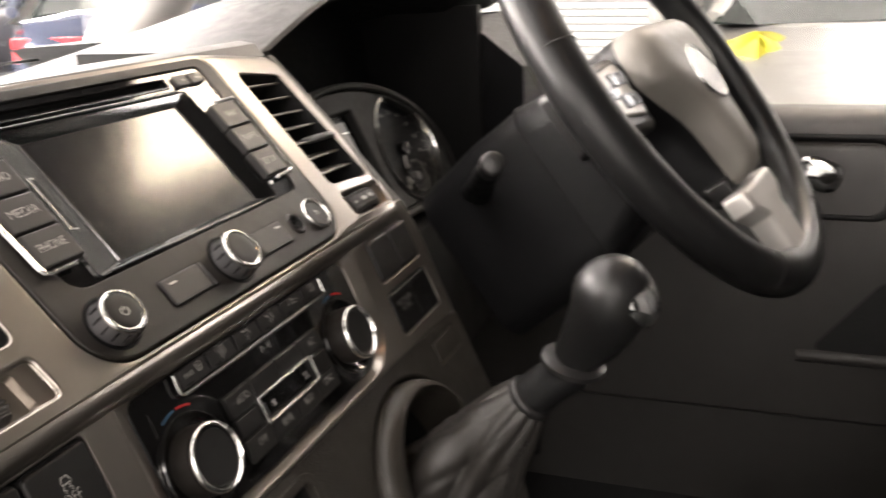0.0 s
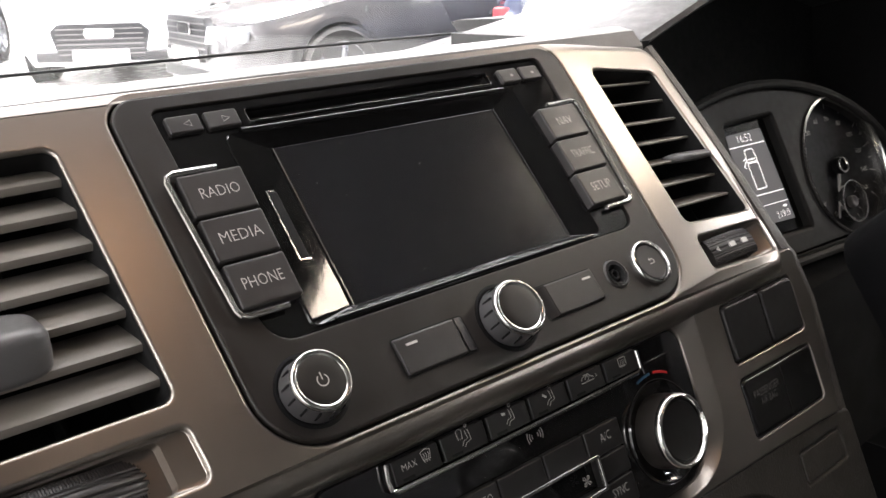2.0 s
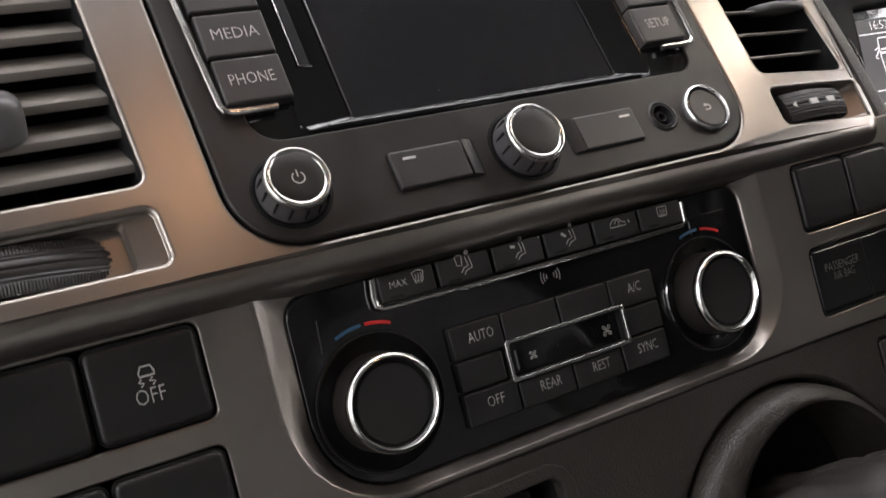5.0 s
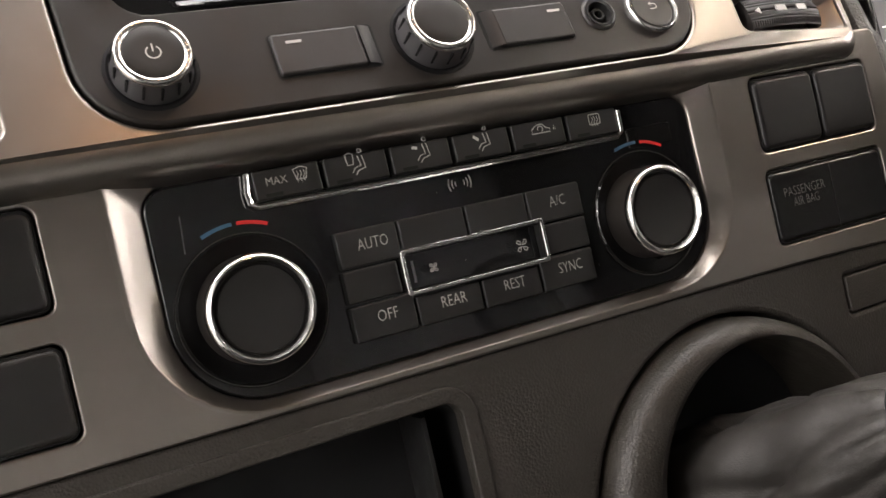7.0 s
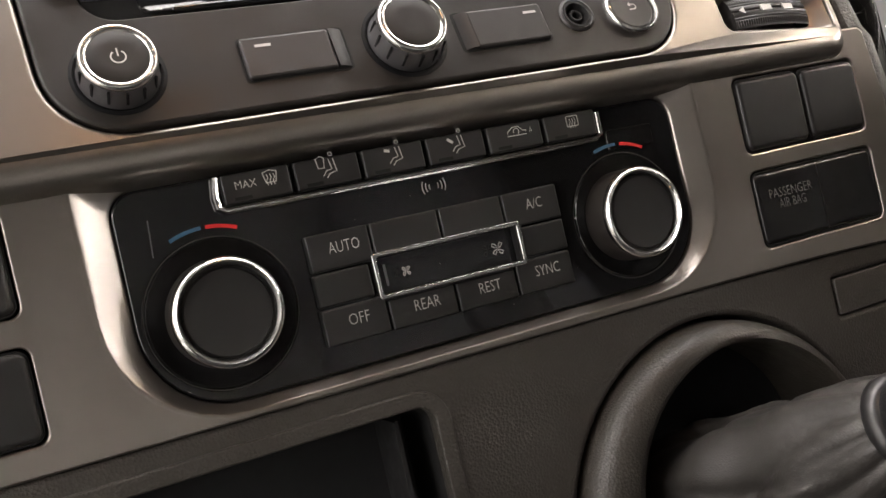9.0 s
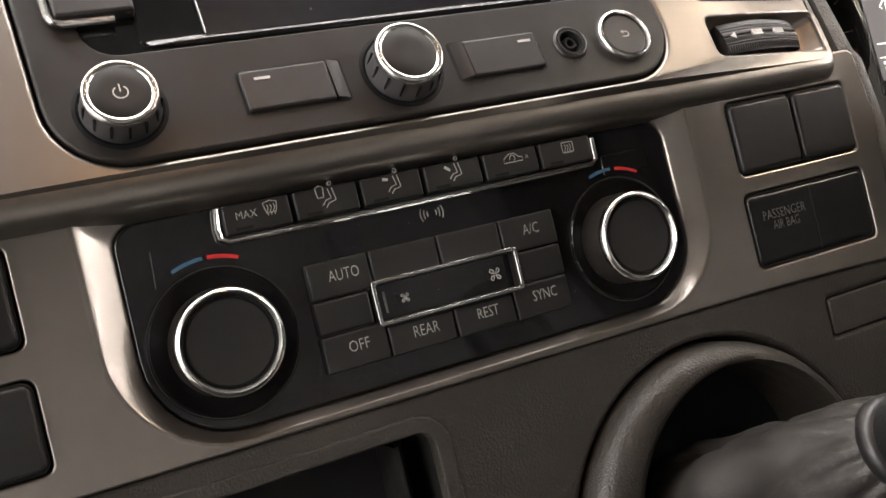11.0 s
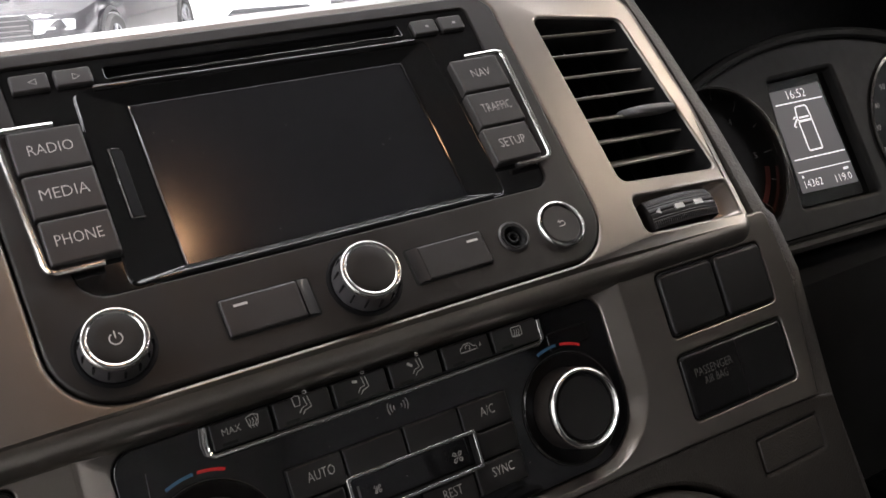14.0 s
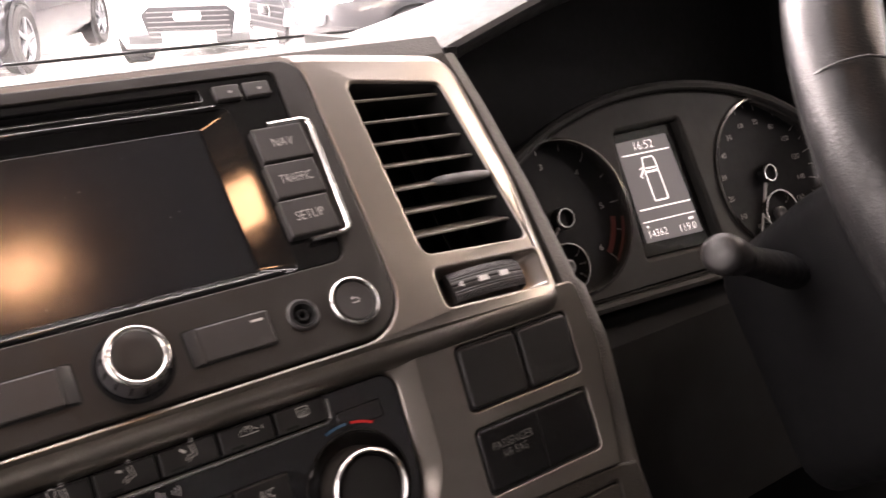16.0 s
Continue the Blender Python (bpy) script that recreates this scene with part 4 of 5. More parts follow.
def air_vent(loop, slat_z, lean, x0f, x1f, tab, label, wheel_x0, wheel_x1, wheel_z, arrow_x, thick=1.0):
    xs_ = [p[0] for p in loop]
    mid = (min(xs_) + max(xs_)) / 2
    v = thing("air_vent", PANEL, (mid, 0, 0.05), label, "air vent", "dashboard air vents")

    def part(*a, **k):
        return plain_part(a[0], bent(a[1]), *a[2:], **k)
    part("housing", join(strip(inset(loop, -0.0004), 0.002, inset(loop, 0.002), 0.050), mesh_of([(x, 0.050, z) for x, z in inset(loop, 0.002)], [tuple(range(len(loop)))])), DARK, v)
    part("liner", strip(inset(loop, 0.0002), -0.0003, inset(loop, 0.0012), 0.030), DARK, v)
    s, c = math.sin(radians(lean)), math.cos(radians(lean))
    for z in slat_z:
        x0, x1 = x0f(z), x1f(z)
        prof = []
        for d, h in ((0.0, 0.0008), (0.0003, 0.0015), (0.002, 0.0018), (0.016, 0.0013), (0.016, -0.0003), (0.002, -0.0008), (0.0003, -0.0006)):
            prof.append((0.0035 + d * c - h * thick * s, z + d * s + h * thick * c))
        part("slat", loft([[(x, y, zz) for y, zz in prof] for x in (x0, x1)]), VENTP, v)
    for k in range(3):
        xx = min(xs_) + (max(xs_) - min(xs_)) * (k + 1) / 4
        part("blade", box(xx - 0.0006, 0.020, min(slat_z) - 0.004, xx + 0.0006, 0.045, max(slat_z) + 0.012), DARK, v)
    x0, x1, z0, z1, depth = tab
    t_ = part("slide_tab", moved(cushion((x0 + x1) / 2, 0.001, 0, (x1 - x0) / 2, 0.010, (z1 - z0) / 2, 3.0, 40) if depth < 0.004 else cushion((x0 + x1) / 2, 0.002, 0, (x1 - x0) / 2, 0.011, (z1 - z0) / 2, 5.0, 40), pose(0, 0.003, (z0 + z1) / 2, lean - 6)), TABP, v, "sliding air direction tab", smooth=60)
    # thumbwheel, a barrel on an upright axle
    R, n, rows = 0.120, 200 if wheel_x1 - wheel_x0 > 0.06 else 70, 24
    cx = (wheel_x0 + wheel_x1) / 2
    half = (wheel_x1 - wheel_x0) / 2
    a_max = math.asin(min(0.95, half / R))
    z0, z1 = wheel_z
    verts, faces = [], []
    for j in range(rows + 1):
        f = j / rows
        rad = R - 0.0016 * abs(2 * f - 1) ** 3
        for i in range(n + 1):
            a = -a_max + 2 * a_max * i / n
            kn = 0.0003 if (i % 2 == 0 and (0.04 < f < 0.40 or 0.60 < f < 0.96)) else (0.0005 if j in (6, 8, 12, 16, 18) else 0.0)
            verts.append((cx + (rad - kn) * math.sin(a), -0.0012 + R - (rad - kn) * math.cos(a), z0 + (z1 - z0) * f))
    for j in range(rows):
        faces += [(j * (n + 1) + i, j * (n + 1) + i + 1, (j + 1) * (n + 1) + i + 1, (j + 1) * (n + 1) + i) for i in range(n)]
    for i in (0, n):
        o = len(verts)
        verts += [(verts[j * (n + 1) + i][0], 0.014, verts[j * (n + 1) + i][2]) for j in range(rows + 1)]
        faces += [(j * (n + 1) + i, o + j, o + j + 1, (j + 1) * (n + 1) + i) for j in range(rows)]
    w = part("thumbwheel", mesh_of(verts, faces), RUBBER, v, "knurled black thumbwheel")
    zc = (z0 + z1) / 2
    for ax, kind_ in arrow_x:
        yv = -0.0012 + R - math.sqrt(R * R - (ax - cx) ** 2) - 0.0004
        if kind_ == "arrow":
            part("mark", mesh_of([(ax - 0.0016, yv, zc), (ax + 0.0014, yv, zc - 0.0014), (ax + 0.0014, yv, zc + 0.0014)], [(0, 1, 2)]), PRINT, w, smooth=0)
        else:
            part("mark", box(ax - 0.0026, yv, zc - 0.0012, ax + 0.0026, yv + 0.0008, zc + 0.0012), PRINT, w, smooth=0)
    return v


zs_r = [0.0185 + 0.0119 * i for i in range(7)]
air_vent(VR, zs_r, 33, lambda z: 0.1249 + 0.0019 * (z - 0.0088) / 0.089, lambda z: 0.1820 - 0.0050 * (z - 0.0062) / 0.087, (0.1510, 0.1810, 0.0405, 0.0455, 0.002), "narrow silver-framed dashboard air vent beside the gauges", 0.1312, 0.1708, (-0.0146, -0.0014), [(0.1352, "arrow"), (0.1472, "bar"), (0.1590, "bar")], 0.55)
zs_l = [0.0165 + 0.0120 * i for i in range(7)]
air_vent(VL, zs_l, 50, lambda z: -0.2262, lambda z: -0.1262 - 0.0040 * (z - 0.0095) / 0.0895, (-0.2010, -0.1512, 0.0305, 0.0470, 0.006), "wide silver-framed dashboard air vent on the passenger side", -0.2240, -0.1366, (-0.0146, -0.0002), [(-0.1760, "arrow")], 1.25)
WR_IN = quad_round([(0.1305, -0.0152), (0.1712, -0.0162), (0.1728, -0.0018), (0.1312, -0.0004)], 0.002)
WL_IN = quad_round([(-0.2290, -0.0152), (-0.1345, -0.0152), (-0.1352, 0.0004), (-0.2290, 0.0004)], 0.002)
for wl, inner, deep in ((WR, WR_IN, 0.0085), (WL, WL_IN, 0.0060)):
    hollow = [(0.0, 0.0002), (0.03, 0.0008), (0.5, 0.0012), (0.93, 0.0016), (1.0, deep)] if wl is WL else [(0.0, 0.0002), (0.06, 0.0010), (0.2, 0.28 * deep), (0.4, 0.55 * deep), (0.7, 0.85 * deep), (1.0, deep)]
    sides = loft([[(x, y, z) for x, z in inset(wl, -0.0003)] if f == 0.0 else [(x, y, z) for x, z in between(wl, inner, f)] for f, y in hollow], True, False)
    sides = join(sides, mesh_of([(x, deep, z) for x, z in inner], [tuple(range(len(inner)))]))
    part("thumbwheel_recess", moved(bent(sides), TO_PANEL), SILVER, dash, smooth=28)


# ---- switches beside the climate panel (frame LOW) ----
def switch(x0, z0, x1, z1, label, parts_=None, bulge=0.0012):
    s = thing("dash_switch", LOW, ((x0 + x1) / 2, 0, (z0 + z1) / 2), label, "switch", "dashboard switches")
    cut = rr(x0, z0, x1, z1, 0.0032)
    part("switch_frame", plate(cut, [inset(cut, 0.0006)], 0.0006, 0.012, 0.0002, 2), DARK, s, "thin black surround")
    part("rocker", plate(inset(cut, 0.0006), (), -bulge, 0.012, 0.0016, 5), KEYB if bulge > 0.001 else SWITCHM, s, smooth=50)
    if parts_:
        parts_(s, -bulge - 0.0001)
    return s


def asr_marks(s, y):
    part("lettering", text("OFF", -0.1392, -0.0487, y, 0.0080, 0.0042), PRINT, s, smooth=0)
    x, z, k = -0.1390, -0.0428, 0.74
    part("symbol", join(ribbon([(x - 0.0028 * k, z + 0.0008 * k), (x - 0.0018 * k, z + 0.0030 * k), (x + 0.0018 * k, z + 0.0030 * k), (x + 0.0028 * k, z + 0.0008 * k), (x + 0.0028 * k, z - 0.0006 * k), (x - 0.0028 * k, z - 0.0006 * k)], 0.0005, y, True), ribbon([(x - 0.0022 * k, z - 0.0014 * k), (x - 0.0034 * k, z - 0.0026 * k), (x - 0.0016 * k, z - 0.0032 * k), (x - 0.0028 * k, z - 0.0044 * k)], 0.0005, y), ribbon([(x + 0.0018 * k, z - 0.0014 * k), (x + 0.0006 * k, z - 0.0026 * k), (x + 0.0026 * k, z - 0.0032 * k), (x + 0.0014 * k, z - 0.0044 * k)], 0.0005, y)), PRINT, s, smooth=0)


def airbag_marks(s, y):
    part("lettering", text("PASSENGER", 0.1392, -0.0761, y, 0.0212, 0.0034), FAINT, s, smooth=0)
    part("split_line", ribbon([(0.1538, -0.0940), (0.1540, -0.0681)], 0.0003, y), RUBBER, s, smooth=0)
    part("lettering", text("AIR BAG", 0.1390, -0.0803, y, 0.0132, 0.0034), FAINT, s, smooth=0)


switch(0.1237, -0.0597, 0.1549, -0.0325, "blank black rocker switch in the silver trim")
switch(0.1554, -0.0597, 0.1843, -0.0325, "blank black rocker switch in the silver trim")
switch(0.1225, -0.0948, 0.1837, -0.0673, "flat black passenger airbag indicator panel", airbag_marks, 0.0002)
switch(-0.1548, -0.0595, -0.1231, -0.0325, "black traction control off switch with white symbol", asr_marks)
switch(-0.1880, -0.0595, -0.1553, -0.0325, "blank black rocker switch in the silver trim")
switch(-0.1548, -0.0927, -0.1233, -0.0681, "blank black rocker switch in the silver trim")
switch(-0.1880, -0.0927, -0.1553, -0.0681, "blank black rocker switch in the silver trim")

# ---- instrument cluster (own frame: centre of the display's clock, leaning back) ----
CLU = BASE @ pose(0.4035, 0.1406, -0.0157, -23.3, 0, -3) @ Matrix.Scale(0.94, 4)
clu = thing("instrument_cluster", CLU, (0.015, 0.0, -0.04), "instrument cluster with two round chrome-ringed gauges and a lit display", "instrument cluster")
CL_OUT = [(-0.172, -0.098), (0.203, -0.104)] + [(0.0155 + 0.190 * math.cos(radians(a)), -0.065 + 0.108 * math.sin(radians(a))) for a in range(5, 176, 5)]
REV, SPD = (-0.090, -0.034, 0.0550), (0.1225, -0.038, 0.0622)
DISP = quad_round([(-0.0300, -0.0775), (0.0480, -0.0800), (0.0360, 0.0200), (-0.0290, 0.0185)], 0.003)
part("mask", plate(CL_OUT, [circle(*REV, 56), circle(*SPD, 56), DISP], -0.004, 0.02, 0.003, 3), CLUSTERM, clu, "dark grey gauge mask")
part("back_plate", plate(inset(CL_OUT, 0.002), (), 0.014, 0.02, 0.001), GAUGE, clu)
part("mask_rim", tube([(x, -0.006, z) for x, z in inset(CL_OUT, -0.003)], 0.004, 8, True), CLUSTERM, clu)


def gauge(cx, cz, r, labels, a_from, a_to, needle_a, red_from=None, small=None):
    g = part("gauge", lathe([(r * 0.985, 0.006), (r * 0.6, 0.0065), (0.0, 0.0065)], cx, cz, 56), GAUGE, clu, "black gauge face with white numerals")
    part("gauge_ring", lathe([(r * 1.02, -0.0030), (r * 1.025, -0.0060), (r * 0.995, -0.0068), (r * 0.975, -0.0045), (r * 0.965, 0.006)], cx, cz, 64), CHROME, g, "thin chrome ring", smooth=60)
    for i, word in enumerate(labels):
        a = radians(a_from + (a_to - a_from) * i / (len(labels) - 1))
        x, z = cx + r * 0.72 * math.cos(a), cz + r * 0.72 * math.sin(a)
        part("numeral", text(word, x, z, 0.0060, 0.0026 * len(word) + 0.0004, 0.0042), PRINT, g, smooth=0)
    k = (len(labels) - 1) * 2
    ticks = []
    for i in range(k + 1):
        a = radians(a_from + (a_to - a_from) * i / k)
        ticks.append(ribbon([(cx + r * q * math.cos(a), cz + r * q * math.sin(a)) for q in (0.88 if i % 2 == 0 else 0.92, 0.96)], 0.0006, 0.0059))
    part("ticks", join(*ticks), DIMPRINT, g, smooth=0)
    if red_from is not None:
        part("red_zone", ribbon(arc(cx, cz, r * 0.88, red_from, a_to, 14), 0.0062, 0.0061), DIMRED, g, smooth=0)
    a = radians(needle_a)
    part("needle", loft([[(cx - 0.0012 * math.sin(a), 0.002, cz + 0.0012 * math.cos(a)), (cx + 0.0012 * math.sin(a), 0.002, cz - 0.0012 * math.cos(a)), (cx + 0.0012 * math.sin(a), 0.0035, cz - 0.0012 * math.cos(a)), (cx - 0.0012 * math.sin(a), 0.0035, cz + 0.0012 * math.cos(a))],
                         [(cx + r * 0.8 * math.cos(a) - 0.0004 * math.sin(a), 0.002, cz + r * 0.8 * math.sin(a)), (cx + r * 0.8 * math.cos(a) + 0.0004 * math.sin(a), 0.002, cz + r * 0.8 * math.sin(a)), (cx + r * 0.8 * math.cos(a) + 0.0004 * math.sin(a), 0.0035, cz + r * 0.8 * math.sin(a)), (cx + r * 0.8 * math.cos(a) - 0.0004 * math.sin(a), 0.0035, cz + r * 0.8 * math.sin(a))]]), DIMPRINT, g)
    part("needle_hub", lathe([(0.0080, 0.005), (0.0082, -0.0005), (0.0072, -0.0015), (0.0060, -0.0005), (0.0050, 0.0008), (0.0, 0.0008)], cx, cz, 32), GAUGE, g)
    part("hub_ring", lathe([(0.0074, -0.0012), (0.0070, -0.0022), (0.0062, -0.0022), (0.0058, -0.0008)], cx, cz, 32), CHROME, g, smooth=60)
    if small:
        sx, sz, sr = small
        part("small_ring", lathe([(sr * 1.02, 0.005), (sr * 1.04, -0.0015), (sr * 0.98, -0.0015), (sr * 0.94, 0.004)], sx, sz, 40), CHROME, g, smooth=60)
        part("small_face", lathe([(sr * 0.97, 0.0045), (0.0, 0.0045)], sx, sz, 40), GAUGE, g)
        part("small_hub", lathe([(0.0052, 0.004), (0.0053, -0.0005), (0.0040, -0.0012), (0.0, 0.0)], sx, sz, 24), GREYMET, g)
        part("small_ticks", join(*[ribbon([(sx + sr * q * math.cos(radians(b)), sz + sr * q * math.sin(radians(b))) for q in (0.75, 0.9)], 0.0007, 0.0043) for b in range(150, 391, 30)]), DIMPRINT, g, smooth=0)


gauge(*REV, ["0", "1", "2", "3", "4", "5", "6"], 235, -42, 225, -8, (-0.097, -0.068, 0.0165))
gauge(*SPD, ["0", "10", "20", "30", "40", "50", "60", "70", "80", "100", "120", "140", "160"], 243, -35, 243, None, (0.1250, -0.0720, 0.0185))


def sheared(me):
    """The display's upper end leans towards the passenger side."""
    for v in me.vertices:
        v.co.x -= 0.107 * (v.co.z + 0.042)
    return me


lcd = part("display", plate(inset(DISP, 0.001), (), 0.004, 0.010, 0.0005), PIANO, clu, "lit trip display")
part("backlight", sheared(plate(quad_round([(-0.0222, -0.0668), (0.0352, -0.0690), (0.0325, 0.0118), (-0.0190, 0.0108)], 0.001), (), 0.0036, 0.0045, 0.0001)), LCD, lcd)
yl = 0.0034
part("clock", sheared(text("16:52", 0.0070, 0.0062, yl, 0.0185, 0.0064)), LCDLIT, lcd, smooth=0)
part("odometer", sheared(text("14362", -0.0085, -0.0610, yl, 0.0180, 0.0058)), LCDLIT, lcd, smooth=0)
part("trip", sheared(text("119.0", 0.0220, -0.0625, yl, 0.0165, 0.0058)), LCDLIT, lcd, smooth=0)
for pts_, w_ in (([(-0.0165, 0.0002), (0.0310, 0.0000)], 0.0009), ([(-0.0185, -0.0420), (0.0335, -0.0430)], 0.0009), ([(-0.0195, -0.0515), (0.0340, -0.0525)], 0.0007)):
    part("display_line", sheared(ribbon(pts_, w_, yl)), LCDLIT, lcd, smooth=0)
for pts_ in ([(0.0250, -0.0565), (0.0300, -0.0565)], [(-0.0175, -0.0552), (-0.0155, -0.0552)]):
    part("unit_mark", sheared(ribbon(pts_, 0.0018, yl)), LCDLIT, lcd, smooth=0)
vz = -0.0035
part("van_outline", sheared(join(ribbon(rr(-0.0005, -0.0375, 0.0130, vz - 0.0115, 0.0012, 3), 0.0011, yl, True), ribbon(quad_round([(-0.0010, -0.0145), (0.0135, -0.0145), (0.0120, vz), (0.0010, vz)], 0.002, 3), 0.0011, yl, True), ribbon([(0.0015, -0.0120), (0.0112, -0.0120)], 0.0012, yl), ribbon([(-0.0012, -0.0125), (-0.0062, -0.0175), (-0.0040, -0.0185)], 0.0012, yl), ribbon([(-0.0045, -0.0120), (-0.0015, -0.0105)], 0.0010, yl))), LCDLIT, lcd, smooth=0)

# ---- steering wheel (own frame: x right, y up the wheel, z along the column to the driver) ----
sa, sb = 0.6612, -0.1486
n_ = Vector((math.sin(sb) * math.cos(sa), -math.cos(sb) * math.cos(sa), math.sin(sa)))
u_ = Vector((0, 0, 1)).cross(n_).normalized()
u_ = u_ if u_.x > 0 else -u_
v_ = n_.cross(u_)
v_ = v_ if v_.z > 0 else -v_
WHEEL = BASE @ Matrix(((u_.x, v_.x, n_.x, 0.4167), (u_.y, v_.y, n_.y, -0.159), (u_.z, v_.z, n_.z, 0.0348), (0, 0, 0, 1)))
sw = thing("steering_wheel", WHEEL, (0, 0, 0), "black leather steering wheel with satin silver spoke trims", "steering wheel")
part("rim", tube([(0.185 * math.cos(a), 0.185 * math.sin(a), 0.0) for a in [2 * math.pi * i / 96 for i in range(96)]], 0.0158, 20, True, 1.15), LEATHER, sw, "black leather rim", smooth=80)
for a0 in (15, 165, 240, 300):
    a = radians(a0)
    c_ = Vector((0.185 * math.cos(a), 0.185 * math.sin(a), 0))
    t_ = Vector((-math.sin(a), math.cos(a), 0))
    part("seam", tube([c_ + 0.0162 * (math.cos(b) * c_.normalized() + 1.12 * math.sin(b) * Vector((0, 0, 1))) for b in [2 * math.pi * i / 24 for i in range(24)]], 0.0005, 6, True), STITCH, sw)
XZ = Matrix(((1, 0, 0, 0), (0, 0, 1, 0), (0, -1, 0, 0), (0, 0, 0, 1)))


def flat(me, dz=0.0):
    """Plates built in x-z facing -y, laid into the wheel's plane facing the driver."""
    return moved(me, Matrix.Translation((0, 0, dz)) @ XZ)


HUB = quad_round([(-0.022, -0.104), (0.022, -0.104), (0.034, -0.040), (0.080, 0.002), (0.074, 0.046), (-0.074, 0.046), (-0.080, 0.002), (-0.034, -0.040)], (0.012, 0.012, 0.04, 0.02, 0.025, 0.025, 0.02, 0.04), 8)
rings = []
for k, (sc, dz) in enumerate(((1.0, 0.0005), (0.985, 0.010), (0.93, 0.020), (0.80, 0.026), (0.55, 0.029), (0.15, 0.030))):
    rings.append([(x * sc, -0.010 + (z + 0.010) * sc, dz) for x, z in HUB])
part("hub_back", loft([[(x * sc, -0.010 + (z + 0.010) * sc, dz) for x, z in HUB] for sc, dz in ((0.95, -0.045), (1.0, -0.030), (1.0, 0.0))]), SHROUD, sw, "black hub back cover", smooth=50)
part("hub_pad", loft(rings), HUBP, sw, "grey padded airbag hub", smooth=70)
part("hub_emblem", flat(plate(circle(0, -0.014, 0.024, 40), (), -0.0015, 0.004, 0.001), 0.029), CHROME, sw, "round silver emblem shape")
part("emblem_ring", flat(plate(circle(0, -0.014, 0.0265, 40), [circle(0, -0.014, 0.0235, 40)], -0.002, 0.004, 0.0008), 0.0292), BRIGHT, sw)
for s in (-1, 1):
    q = [(s * 0.078, -0.030), (s * 0.178, -0.022), (s * 0.180, 0.030), (s * 0.078, 0.036)]
    q = q if s > 0 else q[::-1]
    part("side_spoke", flat(plate(quad_round(q, 0.006), (), 0.0, 0.026, 0.006), -0.002), LEATHER, sw)
    q = [(s * 0.092, -0.018), (s * 0.142, -0.012), (s * 0.146, 0.022), (s * 0.092, 0.028)]
    q = q if s > 0 else q[::-1]
    tp = part("switch_pad", flat(plate(quad_round(q, 0.006), (), -0.004, 0.01, 0.002), -0.002), SILVERP, sw, "satin silver switch pad")
    for bx, bz in ((0.102, 0.014), (0.120, 0.014), (0.102, -0.004), (0.120, -0.004), (0.135, 0.005)):
        part("button", flat(plate(rr(s * bx - 0.006, bz - 0.005, s * bx + 0.006, bz + 0.006, 0.0015), (), -0.0062, 0.0, 0.001), -0.002), ALLOY, tp)
part("lower_spoke", flat(plate(quad_round([(-0.024, -0.178), (0.024, -0.178), (0.028, -0.136), (0.050, -0.124), (0.050, -0.106), (-0.050, -0.106), (-0.050, -0.124), (-0.028, -0.136)], 0.004), (), -0.002, 0.018, 0.005), 0.010), SILVERP, sw, "satin silver lower spoke")
part("spoke_neck", flat(plate(quad_round([(-0.030, -0.112), (0.030, -0.112), (0.030, -0.092), (-0.030, -0.092)], 0.003), (), 0.0, 0.020, 0.003), 0.0), LEATHER, sw)

# ---- steering column and stalks (frame WHEEL, behind the wheel) ----
col = thing("steering_column", WHEEL, (0, 0, -0.12), "dark plastic steering column shroud with stalks", "steering column")
rings = []
for dz, w, h0, h1 in ((-0.045, 0.062, -0.070, 0.040), (-0.050, 0.070, -0.082, 0.046), (-0.10, 0.078, -0.100, 0.052), (-0.15, 0.080, -0.108, 0.052), (-0.22, 0.080, -0.110, 0.045)):
    rings.append([(x, z, dz) for x, z in rr(-w, h0, w, h1, 0.026, 6)])
part("shroud", loft(rings), SHROUD, col, smooth=50)
part("shroud_seam", tube([(x, z, -0.100) for x, z in rr(-0.0785, -0.1005, 0.0785, 0.0525, 0.026, 6)], 0.0012, 6, True), DARK, col)
inv = WHEEL.inverted() @ BASE
tip = inv @ Vector((0.226, -0.066, 0.001))
for s in (-1, 1):
    e = Vector((tip.x * -s, tip.y, tip.z)) if s > 0 else tip
    r0 = inv @ Vector((0.352, -0.012, -0.052)) if s < 0 else Vector((0.066, -0.02, -0.17))
    st = part("stalk", tube([r0, r0.lerp(e, 0.5), r0.lerp(e, 0.82)], [0.010, 0.0075, 0.0070], 14, False, 1.3), SHROUD, col, "black control stalk", smooth=60)
    part("stalk_end", tube([r0.lerp(e, 0.81), r0.lerp(e, 0.84), r0.lerp(e, 0.97), r0.lerp(e, 1.005), r0.lerp(e, 1.015)], [0.0068, 0.0086, 0.0092, 0.0086, 0.006], 22), SATIN, st, "satin grey stalk end", smooth=60)

